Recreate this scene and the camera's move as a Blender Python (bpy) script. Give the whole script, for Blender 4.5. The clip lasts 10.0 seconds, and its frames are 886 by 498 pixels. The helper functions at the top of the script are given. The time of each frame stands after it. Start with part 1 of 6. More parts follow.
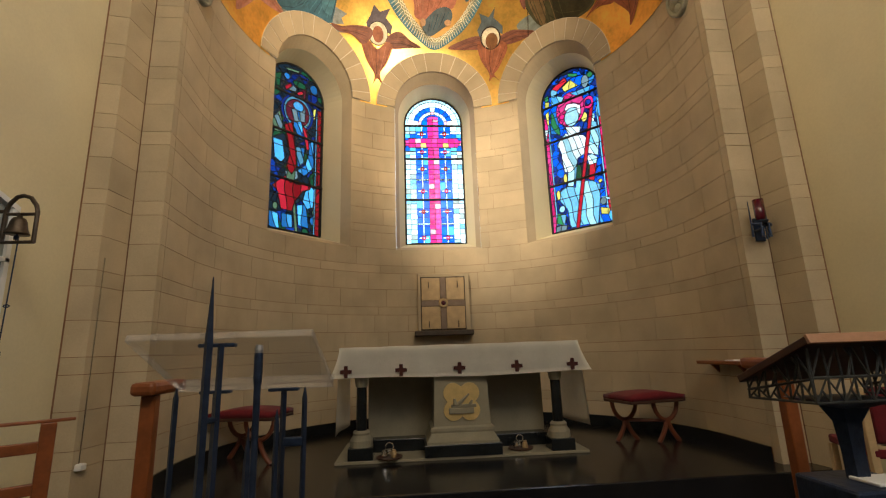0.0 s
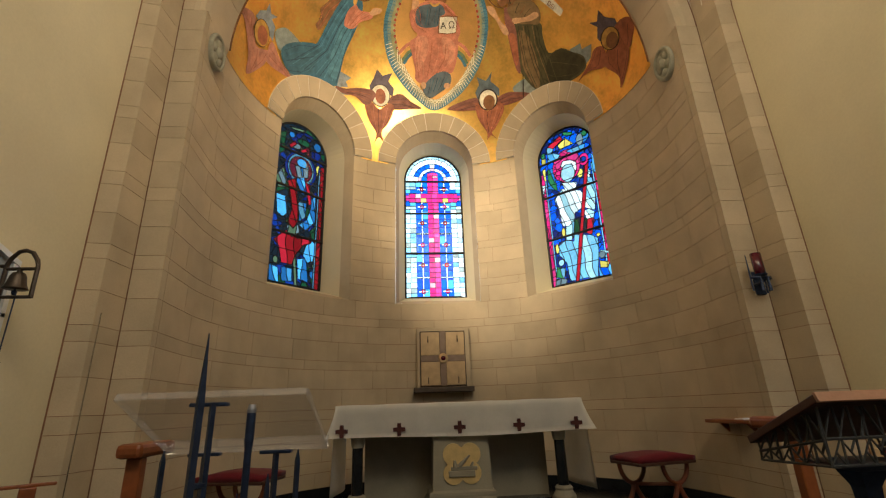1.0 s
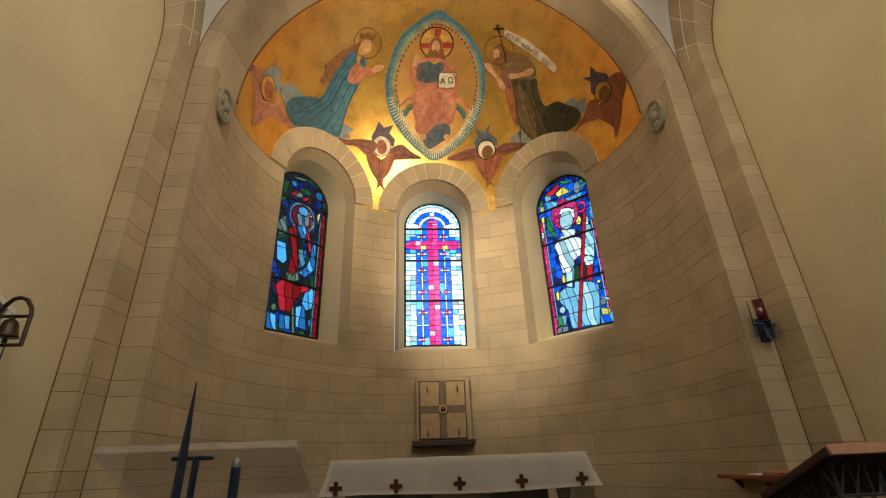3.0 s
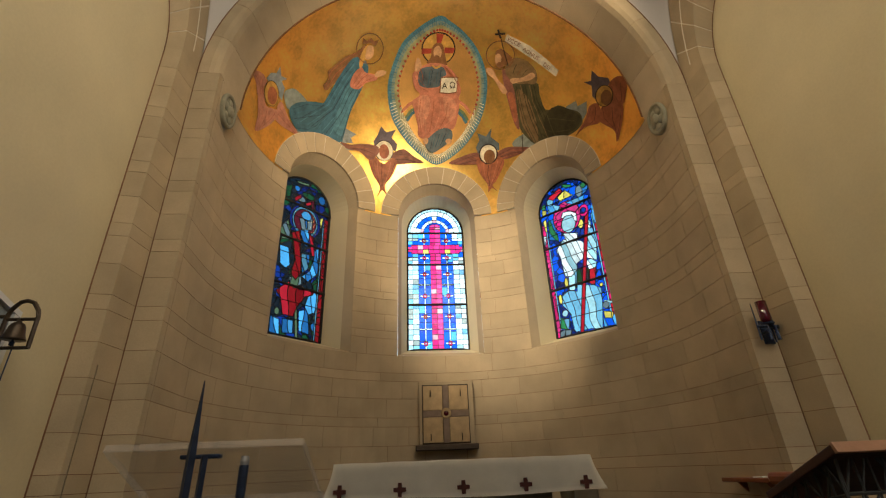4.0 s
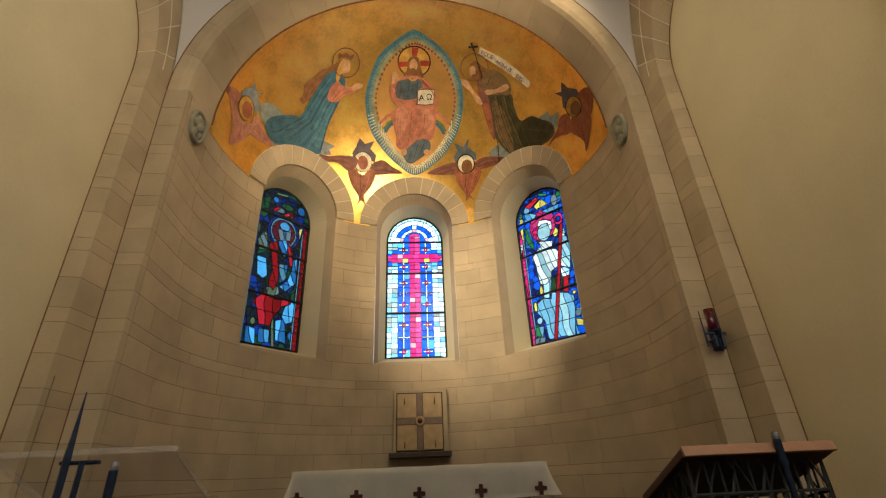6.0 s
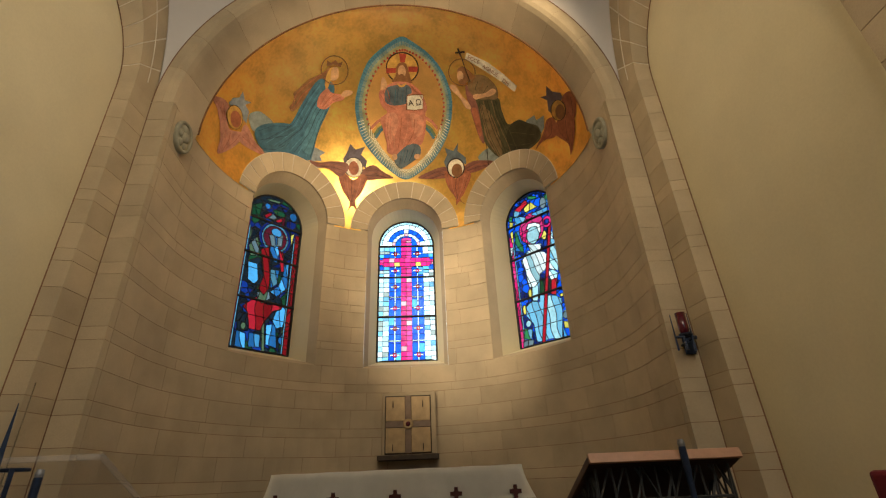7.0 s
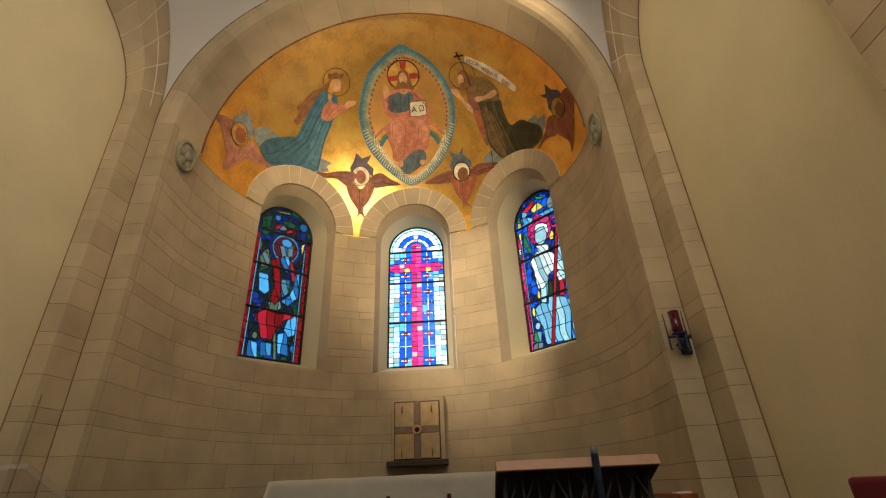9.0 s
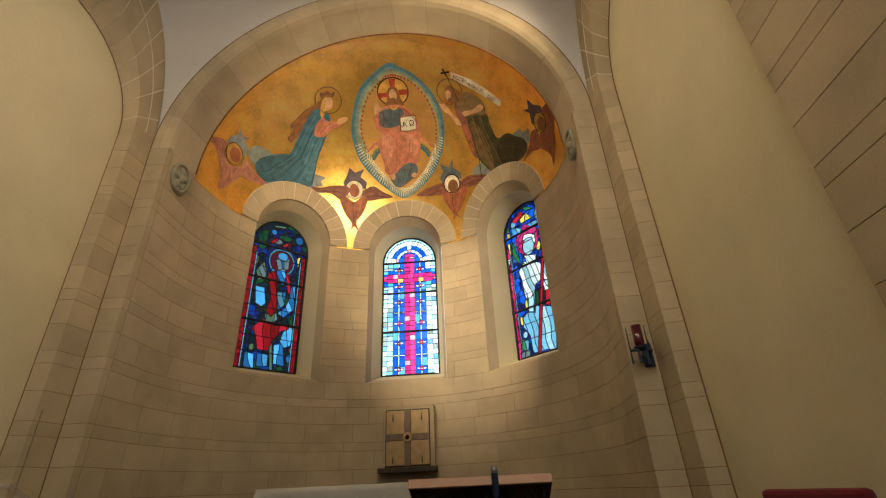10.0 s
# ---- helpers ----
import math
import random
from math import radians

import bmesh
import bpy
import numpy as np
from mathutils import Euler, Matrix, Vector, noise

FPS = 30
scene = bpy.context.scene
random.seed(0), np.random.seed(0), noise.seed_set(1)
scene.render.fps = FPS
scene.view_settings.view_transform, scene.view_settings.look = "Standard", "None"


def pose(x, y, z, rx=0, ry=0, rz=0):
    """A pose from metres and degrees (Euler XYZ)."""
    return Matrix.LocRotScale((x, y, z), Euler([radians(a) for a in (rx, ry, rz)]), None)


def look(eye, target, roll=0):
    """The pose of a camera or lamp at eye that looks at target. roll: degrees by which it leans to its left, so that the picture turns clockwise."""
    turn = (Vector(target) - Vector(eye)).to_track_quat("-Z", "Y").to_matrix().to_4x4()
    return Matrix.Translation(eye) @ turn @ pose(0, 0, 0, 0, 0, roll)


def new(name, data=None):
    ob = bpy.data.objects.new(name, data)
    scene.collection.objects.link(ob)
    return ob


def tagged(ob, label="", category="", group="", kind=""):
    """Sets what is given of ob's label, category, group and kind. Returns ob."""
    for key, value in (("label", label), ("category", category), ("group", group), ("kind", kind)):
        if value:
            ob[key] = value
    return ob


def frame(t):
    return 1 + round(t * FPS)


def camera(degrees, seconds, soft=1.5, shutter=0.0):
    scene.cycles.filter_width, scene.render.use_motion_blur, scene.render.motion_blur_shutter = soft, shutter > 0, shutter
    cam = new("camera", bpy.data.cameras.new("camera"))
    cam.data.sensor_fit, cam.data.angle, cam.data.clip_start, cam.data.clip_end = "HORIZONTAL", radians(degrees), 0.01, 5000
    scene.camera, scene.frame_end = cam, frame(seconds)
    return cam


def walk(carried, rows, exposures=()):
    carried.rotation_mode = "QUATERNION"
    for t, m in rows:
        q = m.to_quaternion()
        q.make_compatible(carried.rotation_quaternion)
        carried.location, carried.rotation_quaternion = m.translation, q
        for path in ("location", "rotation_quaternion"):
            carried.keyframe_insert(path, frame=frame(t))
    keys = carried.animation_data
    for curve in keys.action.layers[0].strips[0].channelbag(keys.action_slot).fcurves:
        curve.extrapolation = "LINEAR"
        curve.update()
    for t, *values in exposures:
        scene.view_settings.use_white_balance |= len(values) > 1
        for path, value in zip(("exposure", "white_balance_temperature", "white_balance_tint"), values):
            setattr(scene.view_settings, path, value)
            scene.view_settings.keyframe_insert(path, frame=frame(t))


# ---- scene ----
cam = camera(87.6, 10.0, soft=1.2)
EXPOSURE = 0.68
METRES, EYE, TILT, LEAN, TURN = 1.6, 0.85, 0.0, 0.0, -4.7
ROWS = [
    (0.0, 0.0, 0.0, 0.0, 0.43, 12.5, 1.93),
    (0.5, 0.0003, 0.0009, 0.0017, 0.42, 15.03, 2.0),
    (1.0, 0.0025, -0.0023, 0.0032, 0.43, 19.08, 1.98),
    (1.5, 0.0071, 0.0, 0.0019, 0.49, 22.4, 1.96),
    (2.0, 0.0111, 0.0009, 0.0018, 0.5, 24.03, 2.0),
    (2.5, 0.0156, 0.0045, 0.0018, 0.52, 24.58, 2.0),
    (4.0, 0.0071, 0.0006, -0.0103, 0.87, 25.59, 2.11),
    (4.5, 0.0268, 0.0011, -0.0183, 1.02, 25.77, 2.13),
    (5.0, 0.1006, -0.0283, -0.0174, 1.15, 26.06, 2.26),
    (5.5, 0.1744, -0.0563, -0.0207, 1.3, 26.28, 2.27),
    (6.0, 0.2493, -0.0538, -0.0264, 1.52, 26.46, 2.33),
    (7.5, 0.508, -0.1127, -0.0245, 3.74, 26.72, 2.29),
    (8.0, 0.565, -0.1208, -0.0249, 4.84, 26.91, 2.29),
    (8.5, 0.632, -0.0738, -0.0331, 6.57, 27.15, 2.3),
    (9.0, 0.6828, -0.0616, -0.0294, 7.68, 27.32, 2.32),
    (9.5, 0.7866, -0.1084, -0.0211, 8.56, 27.43, 2.38),
    (10.0, 0.8957, -0.1697, -0.0139, 9.32, 27.63, 2.42),
]
# Floor of the apse at z = 0, apse axis along +y.
walk(cam, [(t, pose(-0.44, 0, EYE, TILT, LEAN, TURN) @ pose(METRES * x, METRES * y, METRES * z, 90 + pitch, roll, yaw)) for t, x, y, z, yaw, pitch, roll in ROWS],
     [(0.0, EXPOSURE, 6350, 10), (0.7, EXPOSURE - 0.06, 6370, 10), (1.5, EXPOSURE - 0.22, 6400, 10), (2.5, EXPOSURE - 0.32, 6450, 10), (5.5, EXPOSURE - 0.40, 6550, 10), (10.0, EXPOSURE - 0.37, 6650, 10)])

# ---------------------------------------------------------------- light
world = bpy.data.worlds.new("overcast_sky")
scene.world = world
world.use_nodes = True
wn = world.node_tree.nodes
sky = wn.new("ShaderNodeTexSky")
sky.sky_type, sky.sun_disc = "NISHITA", False
sky.sun_elevation, sky.sun_rotation = radians(38), radians(-35)
sky.dust_density, sky.air_density = 2.5, 1.0
world.node_tree.links.new(sky.outputs[0], wn["Background"].inputs[0])
wn["Background"].inputs[1].default_value = 0.15


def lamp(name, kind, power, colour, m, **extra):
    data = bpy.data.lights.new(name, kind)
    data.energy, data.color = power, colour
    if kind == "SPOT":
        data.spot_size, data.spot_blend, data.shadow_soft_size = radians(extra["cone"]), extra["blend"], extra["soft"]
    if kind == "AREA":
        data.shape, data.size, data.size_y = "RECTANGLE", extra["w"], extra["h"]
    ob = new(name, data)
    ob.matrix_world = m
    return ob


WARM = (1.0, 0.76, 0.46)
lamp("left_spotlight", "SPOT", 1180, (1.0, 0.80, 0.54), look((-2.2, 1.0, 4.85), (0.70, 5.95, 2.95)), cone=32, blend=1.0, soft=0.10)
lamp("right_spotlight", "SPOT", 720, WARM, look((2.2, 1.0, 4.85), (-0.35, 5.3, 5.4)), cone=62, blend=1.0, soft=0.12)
# unseen area lamp added over the nave for general brightness
lamp("nave_fill", "AREA", 128, (1.0, 0.85, 0.62), look((0.75, -3.0, 6.2), (-0.3, 4.6, 4.2)), w=3.3, h=1.8)
lamp("nave_window_daylight", "AREA", 32, (0.84, 0.92, 1.0), look((2.38, -2.4, 3.6), (-2.4, 0.9, 2.4)), w=1.2, h=2.4)
lamp("bay_light_left", "SPOT", 115, WARM, look((1.2, 1.2, 5.4), (-2.5, 2.45, 3.3)), cone=58, blend=1.0, soft=0.15)
lamp("bay_light_right", "SPOT", 130, WARM, look((-1.2, 1.2, 5.4), (2.5, 1.95, 3.6)), cone=66, blend=1.0, soft=0.15)


# ---------------------------------------------------------------- materials
MATS = {}


def mat(name, colour, rough=0.6, metal=0.0, vary=0.12, scale=6.0, bump=0.15, fine=90.0, spec=0.4, per_object=0.0, stain=None, sheen=0.0):
    """Principled surface with broad mottling, fine grain, bump and, if wanted, a shift of tone from piece to piece."""
    m = bpy.data.materials.new(name)
    m.use_nodes = True
    nt = m.node_tree
    n, link = nt.nodes, nt.links.new
    b = n["Principled BSDF"]
    b.inputs["Roughness"].default_value, b.inputs["Metallic"].default_value = rough, metal
    b.inputs["Specular IOR Level"].default_value = spec
    b.inputs["Sheen Weight"].default_value = sheen
    geo = n.new("ShaderNodeNewGeometry")
    big, small = n.new("ShaderNodeTexNoise"), n.new("ShaderNodeTexNoise")
    for tex, s, d in ((big, scale, 4.0), (small, fine, 3.0)):
        tex.inputs["Scale"].default_value, tex.inputs["Detail"].default_value = s, d
        link(geo.outputs["Position"], tex.inputs["Vector"])
    total = n.new("ShaderNodeMath")
    total.operation = "MULTIPLY_ADD"
    link(small.outputs["Fac"], total.inputs[0])
    total.inputs[1].default_value = 0.45
    link(big.outputs["Fac"], total.inputs[2])
    ramp = n.new("ShaderNodeMapRange")
    ramp.inputs["From Min"].default_value, ramp.inputs["From Max"].default_value = 0.45, 1.0
    ramp.inputs["To Min"].default_value, ramp.inputs["To Max"].default_value = 1.0 - vary, 1.0 + vary
    link(total.outputs[0], ramp.inputs["Value"])
    value = ramp.outputs[0]
    if per_object:
        info, shift, times = n.new("ShaderNodeObjectInfo"), n.new("ShaderNodeMapRange"), n.new("ShaderNodeMath")
        shift.inputs["To Min"].default_value, shift.inputs["To Max"].default_value = 1.0 - per_object, 1.0 + per_object
        link(info.outputs["Random"], shift.inputs["Value"])
        times.operation = "MULTIPLY"
        link(shift.outputs[0], times.inputs[0])
        link(value, times.inputs[1])
        value = times.outputs[0]
    scaled = n.new("ShaderNodeVectorMath")
    scaled.operation = "SCALE"
    scaled.inputs[0].default_value = colour[:3]
    link(value, scaled.inputs["Scale"])
    colour_out = scaled.outputs[0]
    if stain:
        mix, third, cut = n.new("ShaderNodeMix"), n.new("ShaderNodeTexNoise"), n.new("ShaderNodeMapRange")
        mix.data_type = "RGBA"
        third.inputs["Scale"].default_value, third.inputs["Detail"].default_value = scale * 0.35, 5.0
        link(geo.outputs["Position"], third.inputs["Vector"])
        cut.inputs["From Min"].default_value, cut.inputs["From Max"].default_value, cut.inputs["To Max"].default_value = 0.48, 0.72, stain[1]
        link(third.outputs["Fac"], cut.inputs["Value"])
        link(cut.outputs[0], mix.inputs["Factor"])
        link(colour_out, mix.inputs["A"])
        mix.inputs["B"].default_value = (*stain[0], 1)
        colour_out = mix.outputs["Result"]
    link(colour_out, b.inputs["Base Color"])
    if bump:
        bp = n.new("ShaderNodeBump")
        bp.inputs["Strength"].default_value, bp.inputs["Distance"].default_value = bump, 0.01
        link(total.outputs[0], bp.inputs["Height"])
        link(bp.outputs[0], b.inputs["Normal"])
    MATS[name] = m
    return m


def glass(name, colour, gloss=0.05):
    """Cathedral glass: tints what is seen through it, streaky, with a thin shine."""
    m = bpy.data.materials.new(name)
    m.use_nodes = True
    nt = m.node_tree
    n, link = nt.nodes, nt.links.new
    n.remove(n["Principled BSDF"])
    clear, shine, mix = n.new("ShaderNodeBsdfTransparent"), n.new("ShaderNodeBsdfGlossy"), n.new("ShaderNodeMixShader")
    noise_tex, rng, info, add, sc, geo = (n.new("ShaderNode" + k) for k in ("TexNoise", "MapRange", "ObjectInfo", "Math", "VectorMath", "NewGeometry"))
    noise_tex.inputs["Scale"].default_value = 14.0
    link(geo.outputs["Position"], noise_tex.inputs["Vector"])
    link(noise_tex.outputs["Fac"], add.inputs[0])
    link(info.outputs["Random"], add.inputs[1])
    rng.inputs["From Max"].default_value, rng.inputs["To Min"].default_value, rng.inputs["To Max"].default_value = 1.6, 0.45, 1.25
    link(add.outputs[0], rng.inputs["Value"])
    sc.operation = "SCALE"
    sc.inputs[0].default_value = colour
    link(rng.outputs[0], sc.inputs["Scale"])
    link(sc.outputs[0], clear.inputs["Color"])
    shine.inputs["Roughness"].default_value = 0.15
    mix.inputs[0].default_value = gloss
    link(clear.outputs[0], mix.inputs[1])
    link(shine.outputs[0], mix.inputs[2])
    link(mix.outputs[0], n["Material Output"].inputs["Surface"])
    MATS[name] = m
    return m


STONE = mat("sandstone", (0.48, 0.395, 0.272), 0.85, vary=0.14, scale=3.0, bump=0.22, fine=120, spec=0.2, per_object=0.07, stain=((0.34, 0.29, 0.22), 0.5))
FAINT = mat("thin_grey_brown_joint", (0.27, 0.20, 0.135), 0.95, vary=0.2)
JOINT = mat("brown_joint", (0.20, 0.105, 0.06), 0.95, vary=0.2)
MORTAR = mat("pale_mortar", (0.70, 0.65, 0.55), 0.9, vary=0.08)
PLASTER = mat("cream_plaster", (0.66, 0.595, 0.41), 0.9, vary=0.07, scale=1.6, bump=0.12, fine=60, spec=0.15, stain=((0.56, 0.50, 0.38), 0.5))
WEB = mat("white_vault_plaster", (0.60, 0.58, 0.575), 0.9, vary=0.05, scale=1.5)
FLOOR = mat("black_stone_floor", (0.011, 0.011, 0.013), 0.20, vary=0.3, scale=4, bump=0.02, spec=0.5)
GOLD = mat("gold_leaf", (1.0, 0.63, 0.17), 0.33, metal=0.86, vary=0.30, scale=3.6, bump=0.6, fine=26, stain=((0.84, 0.46, 0.10), 0.5))
GILT = mat("gilt_field", (0.80, 0.46, 0.15), 0.45, metal=0.7, vary=0.15, scale=5, bump=0.2)
CLOTH = mat("white_linen", (0.86, 0.84, 0.78), 0.9, vary=0.05, scale=10, bump=0.25, fine=260, sheen=0.2)
CROSS = mat("maroon_embroidery", (0.06, 0.018, 0.016), 0.9, vary=0.2, fine=200)
ALTAR = mat("altar_limestone", (0.27, 0.245, 0.18), 0.8, vary=0.12, scale=6, bump=0.2, per_object=0.05)
# altar limestone again, darkened for the shade of the recess
SHADED_ALTAR = mat("shaded_altar_limestone", (0.25, 0.225, 0.165), 0.8, vary=0.15, scale=6, bump=0.2)
BLACK = mat("black_marble", (0.012, 0.014, 0.016), 0.2, vary=0.4, scale=8, bump=0.0)
RELIEF = mat("gilded_relief", (0.62, 0.46, 0.20), 0.5, metal=0.35, vary=0.12, scale=18)
STOOLWOOD = mat("dark_red_wood", (0.14, 0.04, 0.018), 0.4, vary=0.25, scale=16, fine=70)
WOOD = mat("red_brown_wood", (0.225, 0.068, 0.021), 0.38, vary=0.25, scale=14, bump=0.12, fine=60)
PALEWOOD = mat("pale_wood", (0.55, 0.40, 0.22), 0.45, vary=0.15, scale=14)
TOPWOOD = mat("pinkish_wood_edge", (0.44, 0.24, 0.145), 0.45, vary=0.12, scale=18)
DARKWOOD = mat("dark_stained_wood", (0.07, 0.03, 0.02), 0.4, vary=0.25, scale=14)
RED = mat("red_velvet", (0.13, 0.005, 0.012), 0.85, vary=0.25, scale=14, sheen=0.08)
GREYIRON = mat("grey_iron", (0.05, 0.054, 0.055), 0.5, metal=0.3, vary=0.3, scale=30, bump=0.3, fine=160)
IRON = mat("wrought_iron", (0.026, 0.042, 0.085), 0.42, metal=0.5, vary=0.3, scale=30, bump=0.3, fine=160)
BRONZE = mat("dark_bronze", (0.075, 0.058, 0.045), 0.45, metal=0.8, vary=0.3, scale=20)
BANDS = mat("brown_bronze_band", (0.21, 0.15, 0.11), 0.45, metal=0.4, vary=0.2, scale=14, bump=0.1)
BRASS = mat("aged_brass", (0.44, 0.315, 0.17), 0.45, metal=0.45, vary=0.18, scale=12, bump=0.1)
STEEL = mat("polished_steel", (0.75, 0.75, 0.74), 0.2, metal=1.0, vary=0.05)
GRILLE = mat("dull_steel_mesh", (0.30, 0.31, 0.33), 0.55, metal=0.8, vary=0.3, fine=900)
LEAD = mat("lead_came", (0.02, 0.02, 0.022), 0.6, metal=0.4, vary=0.2)
CARVED = mat("grey_green_carving", (0.31, 0.30, 0.225), 0.85, vary=0.2, scale=14, bump=0.3)
PAPER = mat("white_paper", (0.8, 0.8, 0.8), 0.8, vary=0.03)
ENAMEL = mat("white_enamel", (0.72, 0.74, 0.76), 0.4, vary=0.04)
PAINTS = {
    "azure": (0.075, 0.21, 0.29), "gilt": None, "rose": (0.50, 0.19, 0.12), "slate": (0.10, 0.13, 0.15), "flesh": (0.55, 0.32, 0.17), "page": (0.66, 0.62, 0.50),
    "umber": (0.22, 0.10, 0.04), "lapis": (0.05, 0.13, 0.18), "stonegrey": (0.24, 0.28, 0.26), "brown": (0.20, 0.13, 0.06), "moss": (0.08, 0.075, 0.035),
    "red": (0.34, 0.05, 0.03), "dark": (0.03, 0.018, 0.012), "violet": (0.12, 0.10, 0.13), "maroon": (0.235, 0.095, 0.068), "russet": (0.36, 0.12, 0.06),
    "greyblue": (0.26, 0.30, 0.32), "lapislight": (0.05, 0.145, 0.215), "mossdark": (0.045, 0.04, 0.02), "verdigris": (0.30, 0.29, 0.15), "blush": (0.56, 0.25, 0.16), "white": (0.78, 0.72, 0.56), "bluegreen": (0.20, 0.27, 0.24), "ochre": (0.52, 0.30, 0.07), "leaf": (0.14, 0.20, 0.10), "pinkwing": (0.50, 0.23, 0.16), "lapisdark": (0.028, 0.07, 0.105), "wingdark": (0.12, 0.04, 0.028)}
PAINT = {k: (GILT if v is None else mat("mural_" + k, v, 0.55, vary=0.36, scale=11, bump=0.12, fine=40, spec=0.35)) for k, v in PAINTS.items()}


def acrylic(name, haze, shine):
    """Clear plastic: mostly seen through, a little milky, with a sharp shine."""
    m = bpy.data.materials.new(name)
    m.use_nodes = True
    n, link = m.node_tree.nodes, m.node_tree.links.new
    n.remove(n["Principled BSDF"])
    clear, milk, gloss, m1, m2 = (n.new("ShaderNode" + k) for k in ("BsdfTransparent", "BsdfDiffuse", "BsdfGlossy", "MixShader", "MixShader"))
    milk.inputs["Color"].default_value = (0.80, 0.79, 0.82, 1)
    gloss.inputs["Roughness"].default_value = 0.08
    m1.inputs[0].default_value, m2.inputs[0].default_value = haze, shine
    link(clear.outputs[0], m1.inputs[1])
    link(milk.outputs[0], m1.inputs[2])
    link(m1.outputs[0], m2.inputs[1])
    link(gloss.outputs[0], m2.inputs[2])
    link(m2.outputs[0], n["Material Output"].inputs["Surface"])
    return m


ACRYLIC = acrylic("clear_acrylic", 0.085, 0.05)
ACRYLIC_EDGE = acrylic("acrylic_edge", 0.07, 0.09)
RUBY = mat("ruby_glass", (0.07, 0.003, 0.014), 0.1, vary=0.1, spec=0.6)
for key, col in {"clear": (0.95, 0.97, 0.95), "grey": (0.40, 0.42, 0.38), "blue": (0.004, 0.105, 0.78), "sky": (0.10, 0.42, 0.80), "pink": (0.78, 0.02, 0.17), "rose": (0.95, 0.42, 0.45),
                 "ruby": (0.55, 0.015, 0.03), "navy": (0.006, 0.02, 0.14), "green": (0.03, 0.20, 0.07), "amber": (0.85, 0.62, 0.12), "pale": (0.46, 0.70, 0.76), "mist": (0.20, 0.46, 0.64), "hot": (0.85, 0.05, 0.23), "olive": (0.26, 0.34, 0.18),
                 "night": (0.012, 0.02, 0.03), "wine": (0.10, 0.01, 0.02), "smoke": (0.16, 0.20, 0.22), "deepred": (0.30, 0.008, 0.012), "deepsky": (0.025, 0.16, 0.42), "steel": (0.12, 0.30, 0.42), "deepblue": (0.008, 0.04, 0.26), "deepgreen": (0.012, 0.07, 0.03), "deepolive": (0.13, 0.18, 0.10)}.items():
    glass("glass_" + key, col, 0.02)

# ---------------------------------------------------------------- mesh helpers


def finish(bm, smooth=False):
    bmesh.ops.recalc_face_normals(bm, faces=bm.faces)
    me = bpy.data.meshes.new("mesh")
    bm.to_mesh(me)
    bm.free()
    if smooth:
        me.shade_smooth()
    return me


def part(name, bm, material, parent=None, label="", smooth=False):
    me = finish(bm, smooth) if isinstance(bm, bmesh.types.BMesh) else bm
    me.name = name
    if not me.materials:
        me.materials.append(material)
    ob = new(name, me)
    if parent is not None:
        ob.parent = parent
    return tagged(ob, label)


def thing(name, label, category, group="", kind="", at=None):
    ob = new(name)
    ob.empty_display_size = 0.1
    if at is not None:
        ob.matrix_basis = at
    return tagged(ob, label, category, group, kind)


def pydata(verts, faces):
    me = bpy.data.meshes.new("mesh")
    me.from_pydata([tuple(v) for v in verts], [], faces)
    me.update()
    return me


def box(x0, x1, y0, y1, z0, z1, bevel=0.0, bm=None):
    bm = bm or bmesh.new()
    r = bmesh.ops.create_cube(bm, size=1.0, matrix=Matrix.Translation(((x0 + x1) / 2, (y0 + y1) / 2, (z0 + z1) / 2)) @ Matrix.Diagonal((x1 - x0, y1 - y0, z1 - z0, 1)))
    if bevel:
        es = list({e for v in r["verts"] for e in v.link_edges})
        bmesh.ops.bevel(bm, geom=es, offset=bevel, segments=2, affect="EDGES", profile=0.5)
    return bm


def rod(a, b, r0, r1=None, n=12, bm=None):
    """A round bar from a to b."""
    bm = bm or bmesh.new()
    a, b = Vector(a), Vector(b)
    d = b - a
    m = Matrix.Translation((a + b) / 2) @ d.to_track_quat("Z", "Y").to_matrix().to_4x4()
    bmesh.ops.create_cone(bm, cap_ends=True, segments=n, radius1=r0, radius2=r0 if r1 is None else r1, depth=d.length, matrix=m)
    return bm


def lathe(profile, n=24, bm=None, at=(0, 0, 0)):
    """A turned body from (radius, z) pairs."""
    bm = bm or bmesh.new()
    rings = []
    for r, z in profile:
        rings.append([bm.verts.new((at[0] + r * math.cos(2 * math.pi * i / n), at[1] + r * math.sin(2 * math.pi * i / n), at[2] + z)) for i in range(n)])
    for a, b in zip(rings, rings[1:]):
        for i in range(n):
            bm.faces.new((a[i], a[(i + 1) % n], b[(i + 1) % n], b[i]))
    bm.faces.new(rings[0][::-1])
    bm.faces.new(rings[-1])
    return bm


def tube(points, radius, n=8, closed=False):
    """A bar of round section along a line of points."""
    bm = bmesh.new()
    pts = [Vector(p) for p in points]
    rings = []
    for i, p in enumerate(pts):
        if closed:
            d = pts[(i + 1) % len(pts)] - pts[i - 1]
        else:
            d = pts[min(i + 1, len(pts) - 1)] - pts[max(i - 1, 0)]
        side = d.cross(Vector((0.13, 0.31, 0.94))).normalized()
        up = side.cross(d).normalized()
        rings.append([bm.verts.new(p + radius * (math.cos(2 * math.pi * k / n) * side + math.sin(2 * math.pi * k / n) * up)) for k in range(n)])
    for a, b in zip(rings, rings[1:] + (rings[:1] if closed else [])):
        for k in range(n):
            bm.faces.new((a[k], a[(k + 1) % n], b[(k + 1) % n], b[k]))
    if not closed:
        bm.faces.new(rings[0][::-1])
        bm.faces.new(rings[-1])
    return bm


